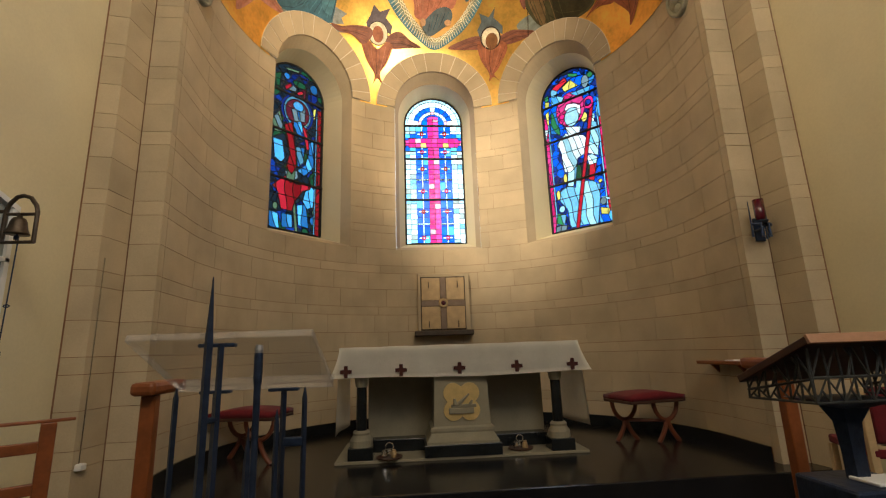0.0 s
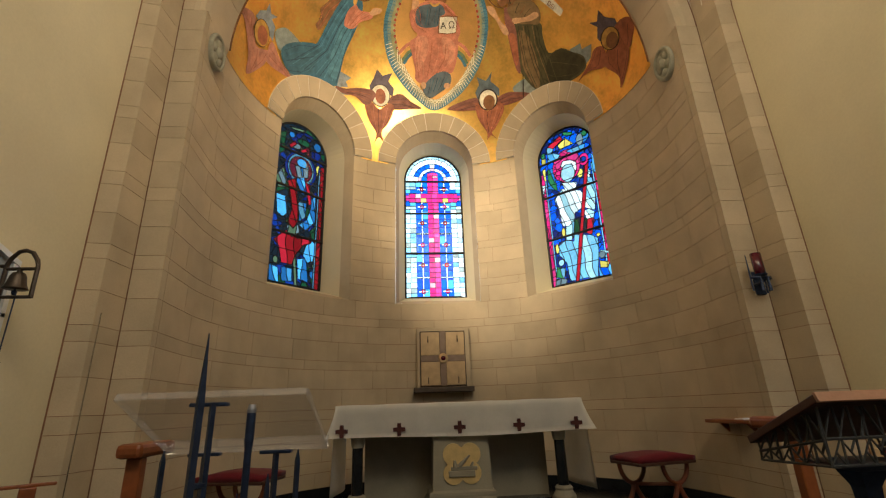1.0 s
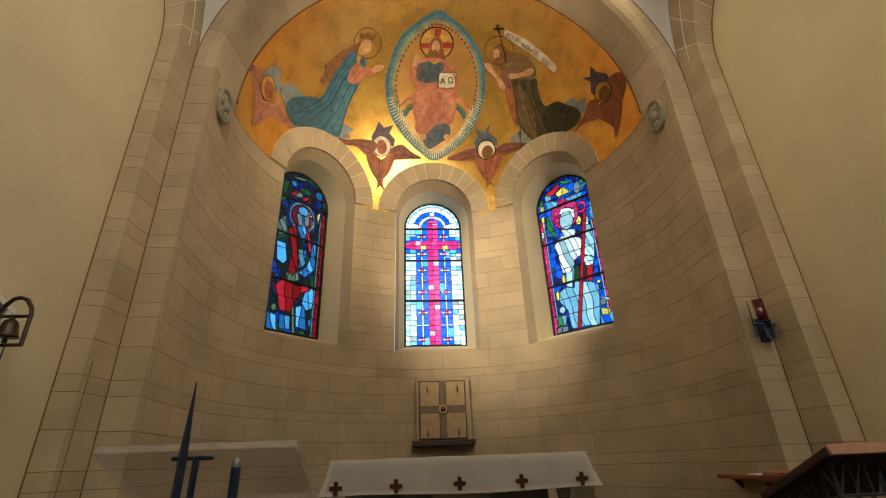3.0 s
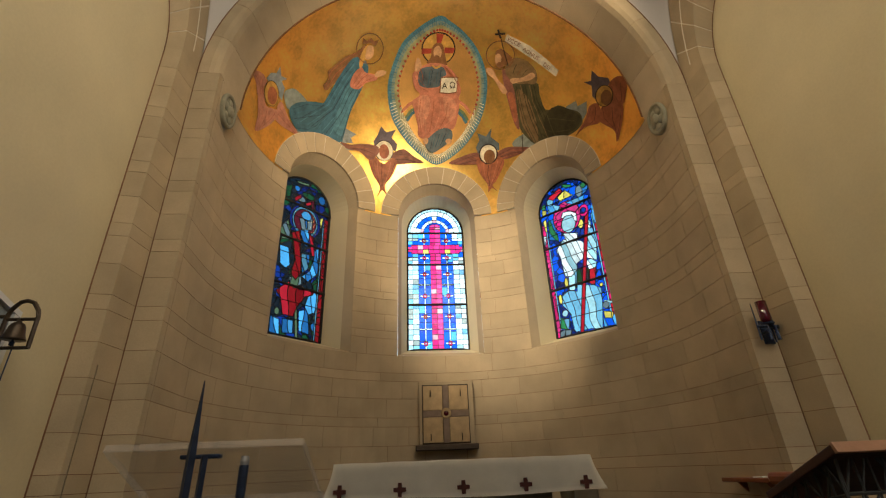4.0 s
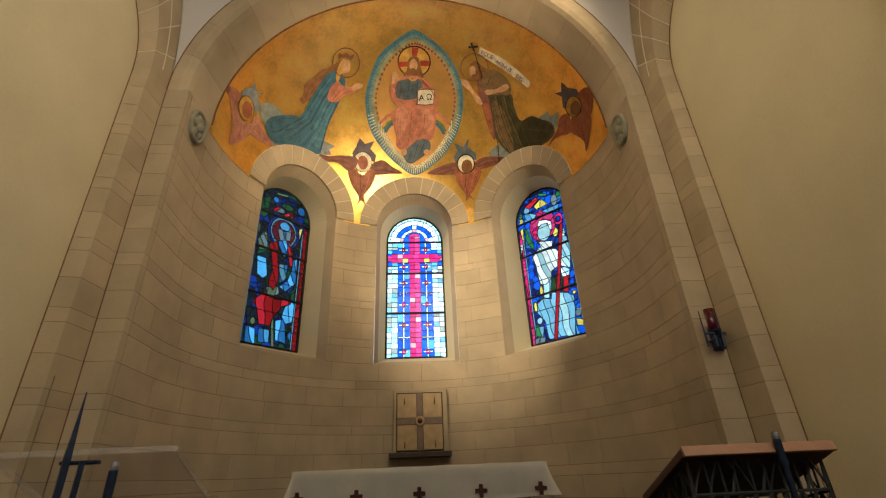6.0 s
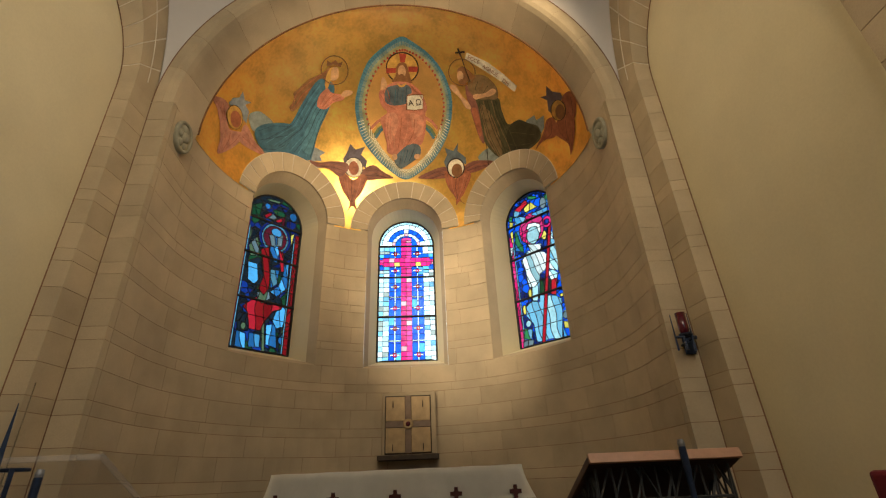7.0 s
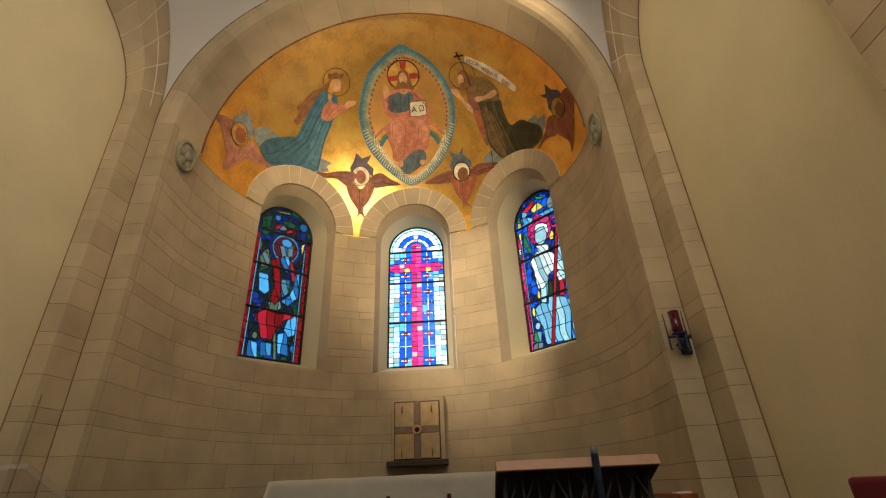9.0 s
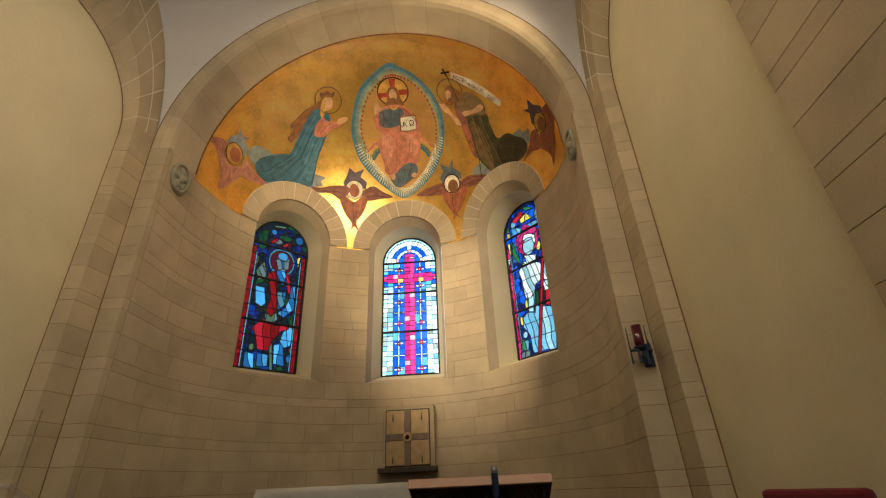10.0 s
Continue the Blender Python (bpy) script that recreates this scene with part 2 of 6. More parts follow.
def prism(outline, depth, m):
    """A flat outline in x, z given thickness along y, set at the pose m."""
    bm = bmesh.new()
    f = bm.faces.new([bm.verts.new((x, 0, z)) for x, z in outline])
    r = bmesh.ops.extrude_face_region(bm, geom=[f])
    bmesh.ops.translate(bm, verts=[v for v in r["geom"] if isinstance(v, bmesh.types.BMVert)], vec=(0, depth, 0))
    bmesh.ops.transform(bm, matrix=m, verts=bm.verts)
    bmesh.ops.triangulate(bm, faces=[f for f in bm.faces if len(f.verts) > 4])
    return bm

# ---------------------------------------------------------------- plan of the apse
R, CY, SPRING = 2.19, 3.87, 4.23           # wall radius, centre of the half circle, foot of the half dome
PIER_Y, DOME = 3.28, 2.183                  # face of the apse arch, radius of the half dome
STRAIGHT = CY - PIER_Y
ARC = math.pi * R
COURSES = [0.10, 0.25]
while COURSES[-1] < SPRING - 0.12:
    COURSES.append(round(COURSES[-1] + (0.222, 0.212, 0.103)[len(COURSES) % 3], 3))
COURSES[-1] = SPRING
WINDOWS = [-46.3, 0.0, 46.3]
HALF, SILL, HEAD = 0.565, 2.184, 4.25        # half width, sill and arch centre of the openings


def wall_point(s, off, z):
    """A point of the apse wall: s runs along it from the right pier to the left one, off goes into the wall."""
    if s < STRAIGHT:
        return Vector((R + off - 0.038 * (1 - s / STRAIGHT), PIER_Y + s, z))
    if s > STRAIGHT + ARC:
        return Vector((-R - off + 0.038 * (s - STRAIGHT - ARC) / STRAIGHT, CY - (s - STRAIGHT - ARC), z))
    a = math.pi / 2 - (s - STRAIGHT) / R
    return Vector(((R + off) * math.sin(a), CY + (R + off) * math.cos(a), z))


def along(degrees):
    return STRAIGHT + (math.pi / 2 - radians(degrees)) * R


half_s = R * math.asin(HALF / R)
GAPS = [(along(w) - half_s, along(w) + half_s) for w in WINDOWS]


def cut(s0, s1, z0):
    """What the window openings leave of a stretch of wall above height z0."""
    pieces = [(s0, s1)]
    if z0 >= SILL - 0.02:
        for g0, g1 in GAPS:
            pieces = [q for p0, p1 in pieces for q in ((p0, min(p1, g0)), (max(p0, g1), p1)) if q[1] - q[0] > 0.03]
    return pieces


def curved_block(s0, s1, z0, z1, off0, off1):
    """A block of wall between two offsets, bent along the wall."""
    n = max(1, int((s1 - s0) / 0.14))
    verts, faces = [], []
    for i in range(n + 1):
        s = s0 + (s1 - s0) * i / n
        verts += [wall_point(s, off0, z0), wall_point(s, off0, z1), wall_point(s, off1, z1), wall_point(s, off1, z0)]
    for i in range(n):
        a, b = 4 * i, 4 * i + 4
        faces += [(a + k, a + (k + 1) % 4, b + (k + 1) % 4, b + k) for k in range(4)]
    faces += [(0, 3, 2, 1), (4 * n, 4 * n + 1, 4 * n + 2, 4 * n + 3)]
    return verts, faces


# backing of the apse wall, with the openings left free
verts, faces = [], []
edges = sorted({0.03, STRAIGHT * 2 + ARC - 0.03} | {e for g in GAPS for e in g})
for s0, s1 in zip(edges, edges[1:]):
    top = SILL if any(abs(s0 - g[0]) < 1e-6 for g in GAPS) else SPRING + 0.02
    v, f = curved_block(s0, s1, -0.2, top, 0.006, 0.39)
    faces += [tuple(i + len(verts) for i in q) for q in f]
    verts += v
apse_wall = part("apse_wall", pydata(verts, faces), JOINT)
# thin ring added to close the gap under the dome against sky light
for s0, s1 in zip(edges, edges[1:]):
    if not any(abs(s0 - g[0]) < 1e-6 for g in GAPS):
        part("top_ledge", pydata(*curved_block(s0, s1, SPRING - 0.002, SPRING + 0.016, -0.0035, 0.39)), STONE, apse_wall)
tagged(apse_wall, "curved apse wall of beige sandstone blocks with thin brown joints", "wall", kind="structure")


# ---------------------------------------------------------------- half dome and its window arches
def dome_radius(z):
    return R if z <= SPRING else math.sqrt(max(0.01, DOME * DOME - (z - SPRING) ** 2))


AXIS, UP = Vector((0, 0.70711, 0.70711)), Vector((0, -0.70711, 0.70711))


def conch(u, v, off=0.0):
    """A point of the half dome from flat coordinates in metres about its middle."""
    h = math.hypot(u, v)
    if h < 1e-6:
        d = AXIS
    else:
        d = AXIS * math.cos(h / DOME) + (Vector((1, 0, 0)) * u / h + UP * v / h) * math.sin(h / DOME)
    return Vector((0, CY, SPRING)) + d * (DOME - off)


def window_frame_point(angle, a, z, d):
    q = radians(angle)
    return Vector((d * math.sin(q) + a * math.cos(q), CY + d * math.cos(q) - a * math.sin(q), z))


def in_arch(x, y, z, grow):
    for w in WINDOWS:
        q = radians(w)
        a = x * math.cos(q) - (y - CY) * math.sin(q)
        d = x * math.sin(q) + (y - CY) * math.cos(q)
        if d > 0 and abs(a) < HALF + grow and (z < HEAD or math.hypot(a, z - HEAD) < HALF + grow):
            return True
    return False


verts, faces = [], []
NA, NE = 180, 96
for j in range(NE + 1):
    el = math.pi / 2 * j / NE
    for i in range(NA + 1):
        az = radians(-94.5 + 189.0 * i / NA)
        verts.append(Vector((DOME * math.cos(el) * math.sin(az), CY + DOME * math.cos(el) * math.cos(az), SPRING + DOME * math.sin(el))))
for j in range(NE):
    for i in range(NA):
        q = [j * (NA + 1) + i, j * (NA + 1) + i + 1, (j + 1) * (NA + 1) + i + 1, (j + 1) * (NA + 1) + i]
        c = sum((verts[k] for k in q), Vector()) / 4
        if not in_arch(c.x, c.y, c.z, 0.09):
            faces.append(tuple(q))
half_dome = part("apse_vault", pydata(verts, faces), GOLD, smooth=False)
half_dome.data.shade_smooth()
strip = [((DOME + 0.003) * math.cos(math.pi * i / 64), y, SPRING + (DOME + 0.003) * math.sin(math.pi * i / 64)) for i in range(65) for y in (3.775, 3.91)]
part("front_band", pydata(strip, [(2 * i, 2 * i + 1, 2 * i + 3, 2 * i + 2) for i in range(64)]), GOLD, half_dome, smooth=False)
tagged(half_dome, "gilded half dome of the apse, patchy gold leaf", "vault", kind="structure")
# outer shell of the half dome
bm = bmesh.new()
bmesh.ops.create_uvsphere(bm, u_segments=48, v_segments=24, radius=DOME + 0.4, matrix=Matrix.Translation((0, CY, SPRING)))
bmesh.ops.delete(bm, geom=[v for v in bm.verts if v.co.z < SPRING + 0.85 or v.co.y < CY - 0.6], context="VERTS")
tagged(part("apse_roof", bm, MORTAR), "plain outer shell over the apse vault", "roof", kind="structure")


def surface(angle, a, z, out):
    """A point on the inner face of the wall or dome at a window, out metres proud of it."""
    r = dome_radius(z) - out
    return window_frame_point(angle, a, z, math.sqrt(max(0.0, r * r - a * a)))


def arch_line(hw, sill, head, n=24):
    pts = [(-hw, sill), (-hw, (sill + head) / 2)]
    pts += [(-hw * math.cos(math.pi * i / n), head + hw * math.sin(math.pi * i / n)) for i in range(n + 1)]
    return pts + [(hw, (sill + head) / 2)] + [(hw * (1 - k / 5), sill) for k in range(10)]


def niche(number, angle):
    """Stone jamb and splayed plaster reveal of one opening, with its ring of arch stones."""
    sides = thing(f"window_opening_{number}", "round-arched window opening with stone jambs and splayed cream plaster reveal", "window opening", kind="structure")
    rings = [[surface(angle, a, z, 0.0) for a, z in arch_line(HALF, SILL, HEAD)],
             [window_frame_point(angle, a, z, 2.262) for a, z in arch_line(HALF - 0.045, SILL + 0.055, HEAD - 0.062)]]
    rings2 = [rings[1], [window_frame_point(angle, a, z, 2.58) for a, z in arch_line(0.437, 2.355, 4.215)]]
    for nm, rr, m in (("jamb", rings, STONE), ("reveal", rings2, PLASTER)):
        n = len(rr[0])
        part(nm, pydata(rr[0] + rr[1], [(i, (i + 1) % n, n + (i + 1) % n, n + i) for i in range(n)]), m, sides)
    ring = thing("window_arch", "half-round arch of sandstone voussoirs with pale joints over a window", "arch", group="window arches", kind="structure")
    r0, r1 = HALF - 0.006, 0.805

    def wedge(t0, t1, ra, rb, proud, back, n):
        v, f = [], []
        for i in range(n + 1):
            t = t0 + (t1 - t0) * i / n
            for rr, o in ((ra, proud), (rb, proud), (rb, back), (ra, back)):
                a, z = -rr * math.cos(t), HEAD + rr * math.sin(t)
                v.append(surface(angle, a, z, o))
        for i in range(n):
            a, b = 4 * i, 4 * i + 4
            f += [(a + k, b + k, b + (k + 1) % 4, a + (k + 1) % 4) for k in range(4)]
        return pydata(v, f + [(0, 1, 2, 3), (4 * n + 3, 4 * n + 2, 4 * n + 1, 4 * n)])

    part("mortar_ring", wedge(0.0, math.pi, r0 + 0.004, r1 + 0.006, 0.017, -0.06, 28), MORTAR, ring)
    joints = [0.0, 0.16, 0.42, 0.68, 0.92, 1.16, 1.40, 1.7416, 1.98, 2.22, 2.46, 2.72, 2.98, math.pi]
    for t0, t1 in zip(joints, joints[1:]):
        g = 0.008
        part("voussoir", wedge(t0 + g, t1 - g, r0, r1, 0.022, -0.05, 3), STONE, ring)
    return sides


for i, w in enumerate(WINDOWS):
    niche(i + 1, w)


def backdrop(angle, colour, strength, label):
    """Plain glowing sky far enough outside a window to fill it from every side."""
    m = bpy.data.materials.new("outside_sky")
    m.use_nodes = True
    n = m.node_tree.nodes
    n.remove(n["Principled BSDF"])
    e = n.new("ShaderNodeEmission")
    e.inputs["Color"].default_value, e.inputs["Strength"].default_value = (*colour, 1), strength
    m.node_tree.links.new(e.outputs[0], n["Material Output"].inputs["Surface"])
    v = [window_frame_point(angle, a, z, 3.15) for a, z in ((-1.15, 1.9), (1.15, 1.9), (1.15, 6.2), (-1.15, 6.2))]
    tagged(part("backdrop", pydata(v, [(0, 1, 2, 3)]), m), label, "sky", kind="structure")


backdrop(0.0, (0.70, 0.92, 1.0), 1.95, "bright overcast sky outside the middle window")
backdrop(46.3, (0.74, 0.94, 1.0), 1.1, "bright overcast sky outside the window")
backdrop(-46.3, (0.68, 0.92, 1.0), 0.95, "shaded sky outside the darker window")


# ---------------------------------------------------------------- piers, apse arch, side bays and vault
P0, P1, P2, NOSE = (2.523, 3.0), (2.385, 3.03), (2.363, 3.28), 2.152


def pier(side, name):
    """Stepped pier of coursed blocks beside the apse, with a slanting outer face."""
    sg = side
    base = bmesh.new()
    off = [(2.75, 3.006), (P0[0], P0[1] + 0.008), (P1[0] + 0.006, P1[1] + 0.008), (P2[0] + 0.006, P2[1] + 0.006), (NOSE + 0.008, PIER_Y + 0.006), (R + 0.006, 3.6), (2.75, 3.6)]
    low = [base.verts.new((sg * x, y, -0.2)) for x, y in off]
    high = [base.verts.new((sg * x, y, SPRING - 0.006)) for x, y in off]
    n = len(off)
    for i in range(n):
        base.faces.new((low[i], low[(i + 1) % n], high[(i + 1) % n], high[i]))
    base.faces.new(low[::-1])
    base.faces.new(high)
    p = part(name, base, JOINT)
    tagged(p, "stepped sandstone pier with brown joints beside the apse", "pier", kind="structure")
    lines = [0.0] + COURSES[1:]
    g = 0.0018
    for z0, z1 in zip(lines, lines[1:]):
        for outline in ([(P0[0] - 0.008, P0[1] + 0.0065), P1, (P2[0], P2[1] - 0.004), (P2[0] + 0.1, P2[1] - 0.004), (P0[0] - 0.008, P2[1] - 0.03)],
                        [(P2[0] - 0.006, P2[1]), (NOSE, PIER_Y), (NOSE + 0.005, PIER_Y + 0.08), (P2[0] - 0.006, PIER_Y + 0.08)]):
            v = [(sg * x, y, z) for z in (z0 + g, z1 - g) for x, y in outline]
            n = len(outline)
            f = [(i, (i + 1) % n, n + (i + 1) % n, n + i) for i in range(n)] + [tuple(range(n))[::-1], tuple(range(n, 2 * n))]
            bm = bmesh.new()
            vs = [bm.verts.new(q) for q in v]
            for q in f:
                bm.faces.new([vs[k] for k in q])
            part("block", bm, STONE, p)
    return p


pier(1, "pier_right")
pier(-1, "pier_left")

BAY_Y, FOOT = 2.15, 4.22


def rib_point(k, t, sg, back=0.0):
    """The three edges of a wall rib: k 0 on the wall, 1 the arris, 2 against the vault; t from the apse side over to the nave side."""
    x, a, b = ((2.523, 0.86, 0.87), (2.385, 0.915, 1.13), (2.363, 1.165, 2.0))[k]
    y0 = (0.0, -0.035, -0.02)[k] * max(0.0, math.cos(t)) ** 4
    return Vector((sg * (x + back), BAY_Y + (a + back) * math.cos(t) + y0, FOOT + (b + back) * math.sin(t)))


def rib(sg, name):
    n = 40
    v, f = [], []
    for i in range(n + 1):
        t = math.pi * i / n
        v += [rib_point(0, t, sg, 0.004), rib_point(1, t, sg, 0.004), rib_point(2, t, sg, 0.004)]
    for i in range(n):
        a, b = 3 * i, 3 * i + 3
        f += [(a, b, b + 1, a + 1), (a + 1, b + 1, b + 2, a + 2)]
    p = part(name, pydata(v, f), MORTAR)
    tagged(p, "curved sandstone wall rib with white joints over the side bay", "rib", kind="structure")
    part("painted_line", tube([rib_point(0, math.pi * i / 40, sg) + Vector((-sg * 0.002, -0.006 * math.cos(math.pi * i / 40), -0.006 * math.sin(math.pi * i / 40))) for i in range(41)], 0.004, 6), JOINT, p, "thin brown outline")
    half = [rib_point(1, math.pi * (0.03 + 0.94 * i / 40), sg).lerp(rib_point(2, math.pi * (0.03 + 0.94 * i / 40), sg), 0.52) for i in range(41)]
    part("long_joint", tube(half, 0.006, 6), MORTAR, p, "white joint along the rib")
    count = 15
    for c in range(count):
        t0, t1 = math.pi * c / count + 0.006, math.pi * (c + 1) / count - 0.006
        v, f = [], []
        for i in range(5):
            t = t0 + (t1 - t0) * i / 4
            v += [rib_point(0, t, sg), rib_point(1, t, sg), rib_point(2, t, sg), rib_point(2, t, sg, 0.05), rib_point(0, t, sg, 0.05)]
        for i in range(4):
            a, b = 5 * i, 5 * i + 5
            f += [(a + k, b + k, b + (k + 1) % 5, a + (k + 1) % 5) for k in range(5)]
        f += [(0, 1, 2, 3, 4), (24, 23, 22, 21, 20)]
        part("voussoir", pydata(v, f), STONE, p)


rib(1, "wall_rib_right")
rib(-1, "wall_rib_left")


def arch_ring(ra, rb, y0, y1, t0, t1, n, z=SPRING, rc=None):
    v, f = [], []
    for i in range(n + 1):
        t = t0 + (t1 - t0) * i / n
        for r, y in ((ra, y0), (rb, y0), (rb, y1), (rc or ra, y1)):
            v.append((r * math.cos(t), y, z + r * math.sin(t)))
    for i in range(n):
        a, b = 4 * i, 4 * i + 4
        f += [(a + k, b + k, b + (k + 1) % 4, a + (k + 1) % 4) for k in range(4)]
    return pydata(v, f + [(0, 1, 2, 3), (4 * n + 3, 4 * n + 2, 4 * n + 1, 4 * n)])


def arch_stone(section, t0, t1, n):
    """A stretch of arch with the given section of (radius, y) pairs."""
    v, f, k = [], [], len(section)
    for i in range(n + 1):
        t = t0 + (t1 - t0) * i / n
        v += [(r * math.cos(t), y, SPRING + r * math.sin(t)) for r, y in section]
    for i in range(n):
        f += [(k * i + q, k * i + k + q, k * i + k + (q + 1) % k, k * i + (q + 1) % k) for q in range(k)]
    return pydata(v, f + [tuple(range(k)), tuple(range(k * n + k - 1, k * n - 1, -1))])


SECTION = [(2.356, PIER_Y), (2.262, PIER_Y), (2.222, PIER_Y + 0.012), (2.192, PIER_Y + 0.045), (2.175, PIER_Y + 0.10), (2.128, 3.75), (2.356, 3.75)]
apse_arch = part("apse_arch", arch_stone([(r + (0.003 if r < 2.3 else -0.003), min(y + 0.003, 3.747)) for r, y in SECTION], 0, math.pi, 64), FAINT)
tagged(apse_arch, "round sandstone arch framing the gilded half dome", "arch", kind="structure")
for c in range(15):
    part("voussoir", arch_stone(SECTION, math.pi * c / 15 + 0.001, math.pi * (c + 1) / 15 - 0.001, 5), STONE, apse_arch)
part("painted_line", tube([(2.36 * math.cos(math.pi * i / 64), PIER_Y - 0.001, SPRING + 2.36 * math.sin(math.pi * i / 64)) for i in range(65)], 0.005, 6), JOINT, apse_arch, "thin brown outline")
# unseen blockers added to stop sky leaking in around the arch
gable = part("gable_wall", arch_ring(2.205, 4.3, 3.77, 3.86, 0.0, math.pi, 48), MORTAR)
tagged(gable, "unseen plain wall added above the apse arch to keep sky out", "wall", kind="structure")
for sg in (1, -1):
    xs = sorted((sg * 2.56, sg * 3.3))
    tagged(part("side_closure", box(*xs, 3.05, 3.86, 3.9, 7.4), MORTAR), "unseen block added behind the vault springing to keep sky out", "wall", kind="structure")
for sg in (1, -1):
    v = [(sg * x, y, z) for y, lip in ((PIER_Y + 0.003, 2.172), (3.748, 2.125)) for x, z in ((2.172, SPRING - 0.16), (lip, SPRING + 0.006), (2.34, SPRING + 0.006), (2.34, SPRING - 0.16))]
    part("impost", pydata(v, [(0, 1, 2, 3), (7, 6, 5, 4), (0, 4, 5, 1), (1, 5, 6, 2), (2, 6, 7, 3), (3, 7, 4, 0)]), STONE, apse_arch, "sloping springing stone")
part("painted_border", arch_ring(2.118, 2.17, 3.752, 3.766, 0.0, math.pi, 64), PAINT["umber"], apse_arch, "thin dark brown painted border")

# vault webs between the arch and the wall ribs, and the crown above them
verts, faces = [], []
n, m = 28, 8
for mirror in (0, 1):
    for sg in (1, -1):
        base = len(verts)
        for i in range(n + 1):
            t = math.pi / 2 * i / n
            a = rib_point(2, t, sg) + Vector((0, 0.01, -0.005))
            b = Vector((sg * 2.35 * math.cos(t), PIER_Y + 0.01, SPRING + 2.35 * math.sin(t)))
            for k in range(m + 1):
                w = k / m
                p = a.lerp(b, w) + Vector((0, 0, 0.10 * math.sin(math.pi * w) * math.sin(t)))
                verts.append(Vector((p.x, 2 * BAY_Y - p.y, p.z)) if mirror else p)
        for i in range(n):
            for k in range(m):
                q = base + i * (m + 1) + k
                faces.append((q, q + 1, q + m + 2, q + m + 1))
base = len(verts)
verts += [Vector((0, BAY_Y, 6.75)), Vector((2.36, BAY_Y, 6.24)), Vector((0, 3.29, 6.6)), Vector((-2.36, BAY_Y, 6.24)), Vector((0, 2 * BAY_Y - 3.29, 6.6))]
faces += [(base, base + 1, base + 2), (base, base + 2, base + 3), (base, base + 3, base + 4), (base, base + 4, base + 1)]
vault = part("ceiling_vault", pydata(verts, faces), WEB)
vault.data.shade_smooth()
tagged(vault, "white plastered groin vault over the chancel bay", "ceiling", kind="structure")

for sg, name in ((1, "wall_right"), (-1, "wall_left")):
    xs = sorted((sg * 2.527, sg * 2.85))
    tagged(part(name, box(*xs, 1.3, 3.04, -0.2, 7.2), PLASTER), "smooth cream plastered side wall of the chancel bay", "wall", kind="structure")
    xs = sorted((sg * 2.45, sg * 2.85))
    w = tagged(part(name.replace("wall", "nave_wall"), box(*xs, -9.0, 1.296, -0.2, 7.2), FAINT), "grey sandstone ashlar wall of the nave", "wall", kind="structure")
    zs = [0.0] + COURSES[1:]
    while zs[-1] < 6.6:
        zs.append(zs[-1] + (0.222, 0.212, 0.103)[len(zs) % 3])
    rnd = random.Random(5)
    for z0, z1 in zip(zs, zs[1:]):
        y = 1.3
        while y > -2.2:
            ln = rnd.uniform(0.5, 1.0)
            xs = sorted((sg * 2.444, sg * 2.5))
            part("block", box(*xs, y - ln + 0.002, y - 0.002 if y < 1.3 else 1.302, z0 + 0.0022, z1 - 0.0022), STONE, w)
            y -= ln
# unseen end wall and ceiling, added so the sky cannot light the nave
tagged(part("nave_wall_back", box(-2.85, 2.85, -9.3, -9.0, -0.4, 7.2), PLASTER), "unseen plain end wall added to close the nave against the sky", "wall", kind="structure")
tagged(part("nave_ceiling", box(-2.85, 2.85, -9.3, 3.6, 7.2, 7.4), WEB), "unseen plain ceiling added above the nave to keep sky out", "ceiling", kind="structure")
tagged(part("floor", box(-2.9, 2.9, 3.10, 6.6, -0.3, 0.0, 0.008), FLOOR), "polished black stone floor of the apse, one step up", "floor", kind="structure")
tagged(part("floor_lower", box(-2.9, 2.9, -9.3, 3.10, -0.4, -0.16), FLOOR), "dark stone floor in front of the apse step", "floor", kind="structure")
verts, faces = curved_block(0.1, 2 * STRAIGHT + ARC - 0.1, 0.0, 0.10, -0.014, 0.02)
tagged(part("baseboard", pydata(verts, faces), BLACK), "black stone skirting along the apse wall", "skirting", kind="structure")


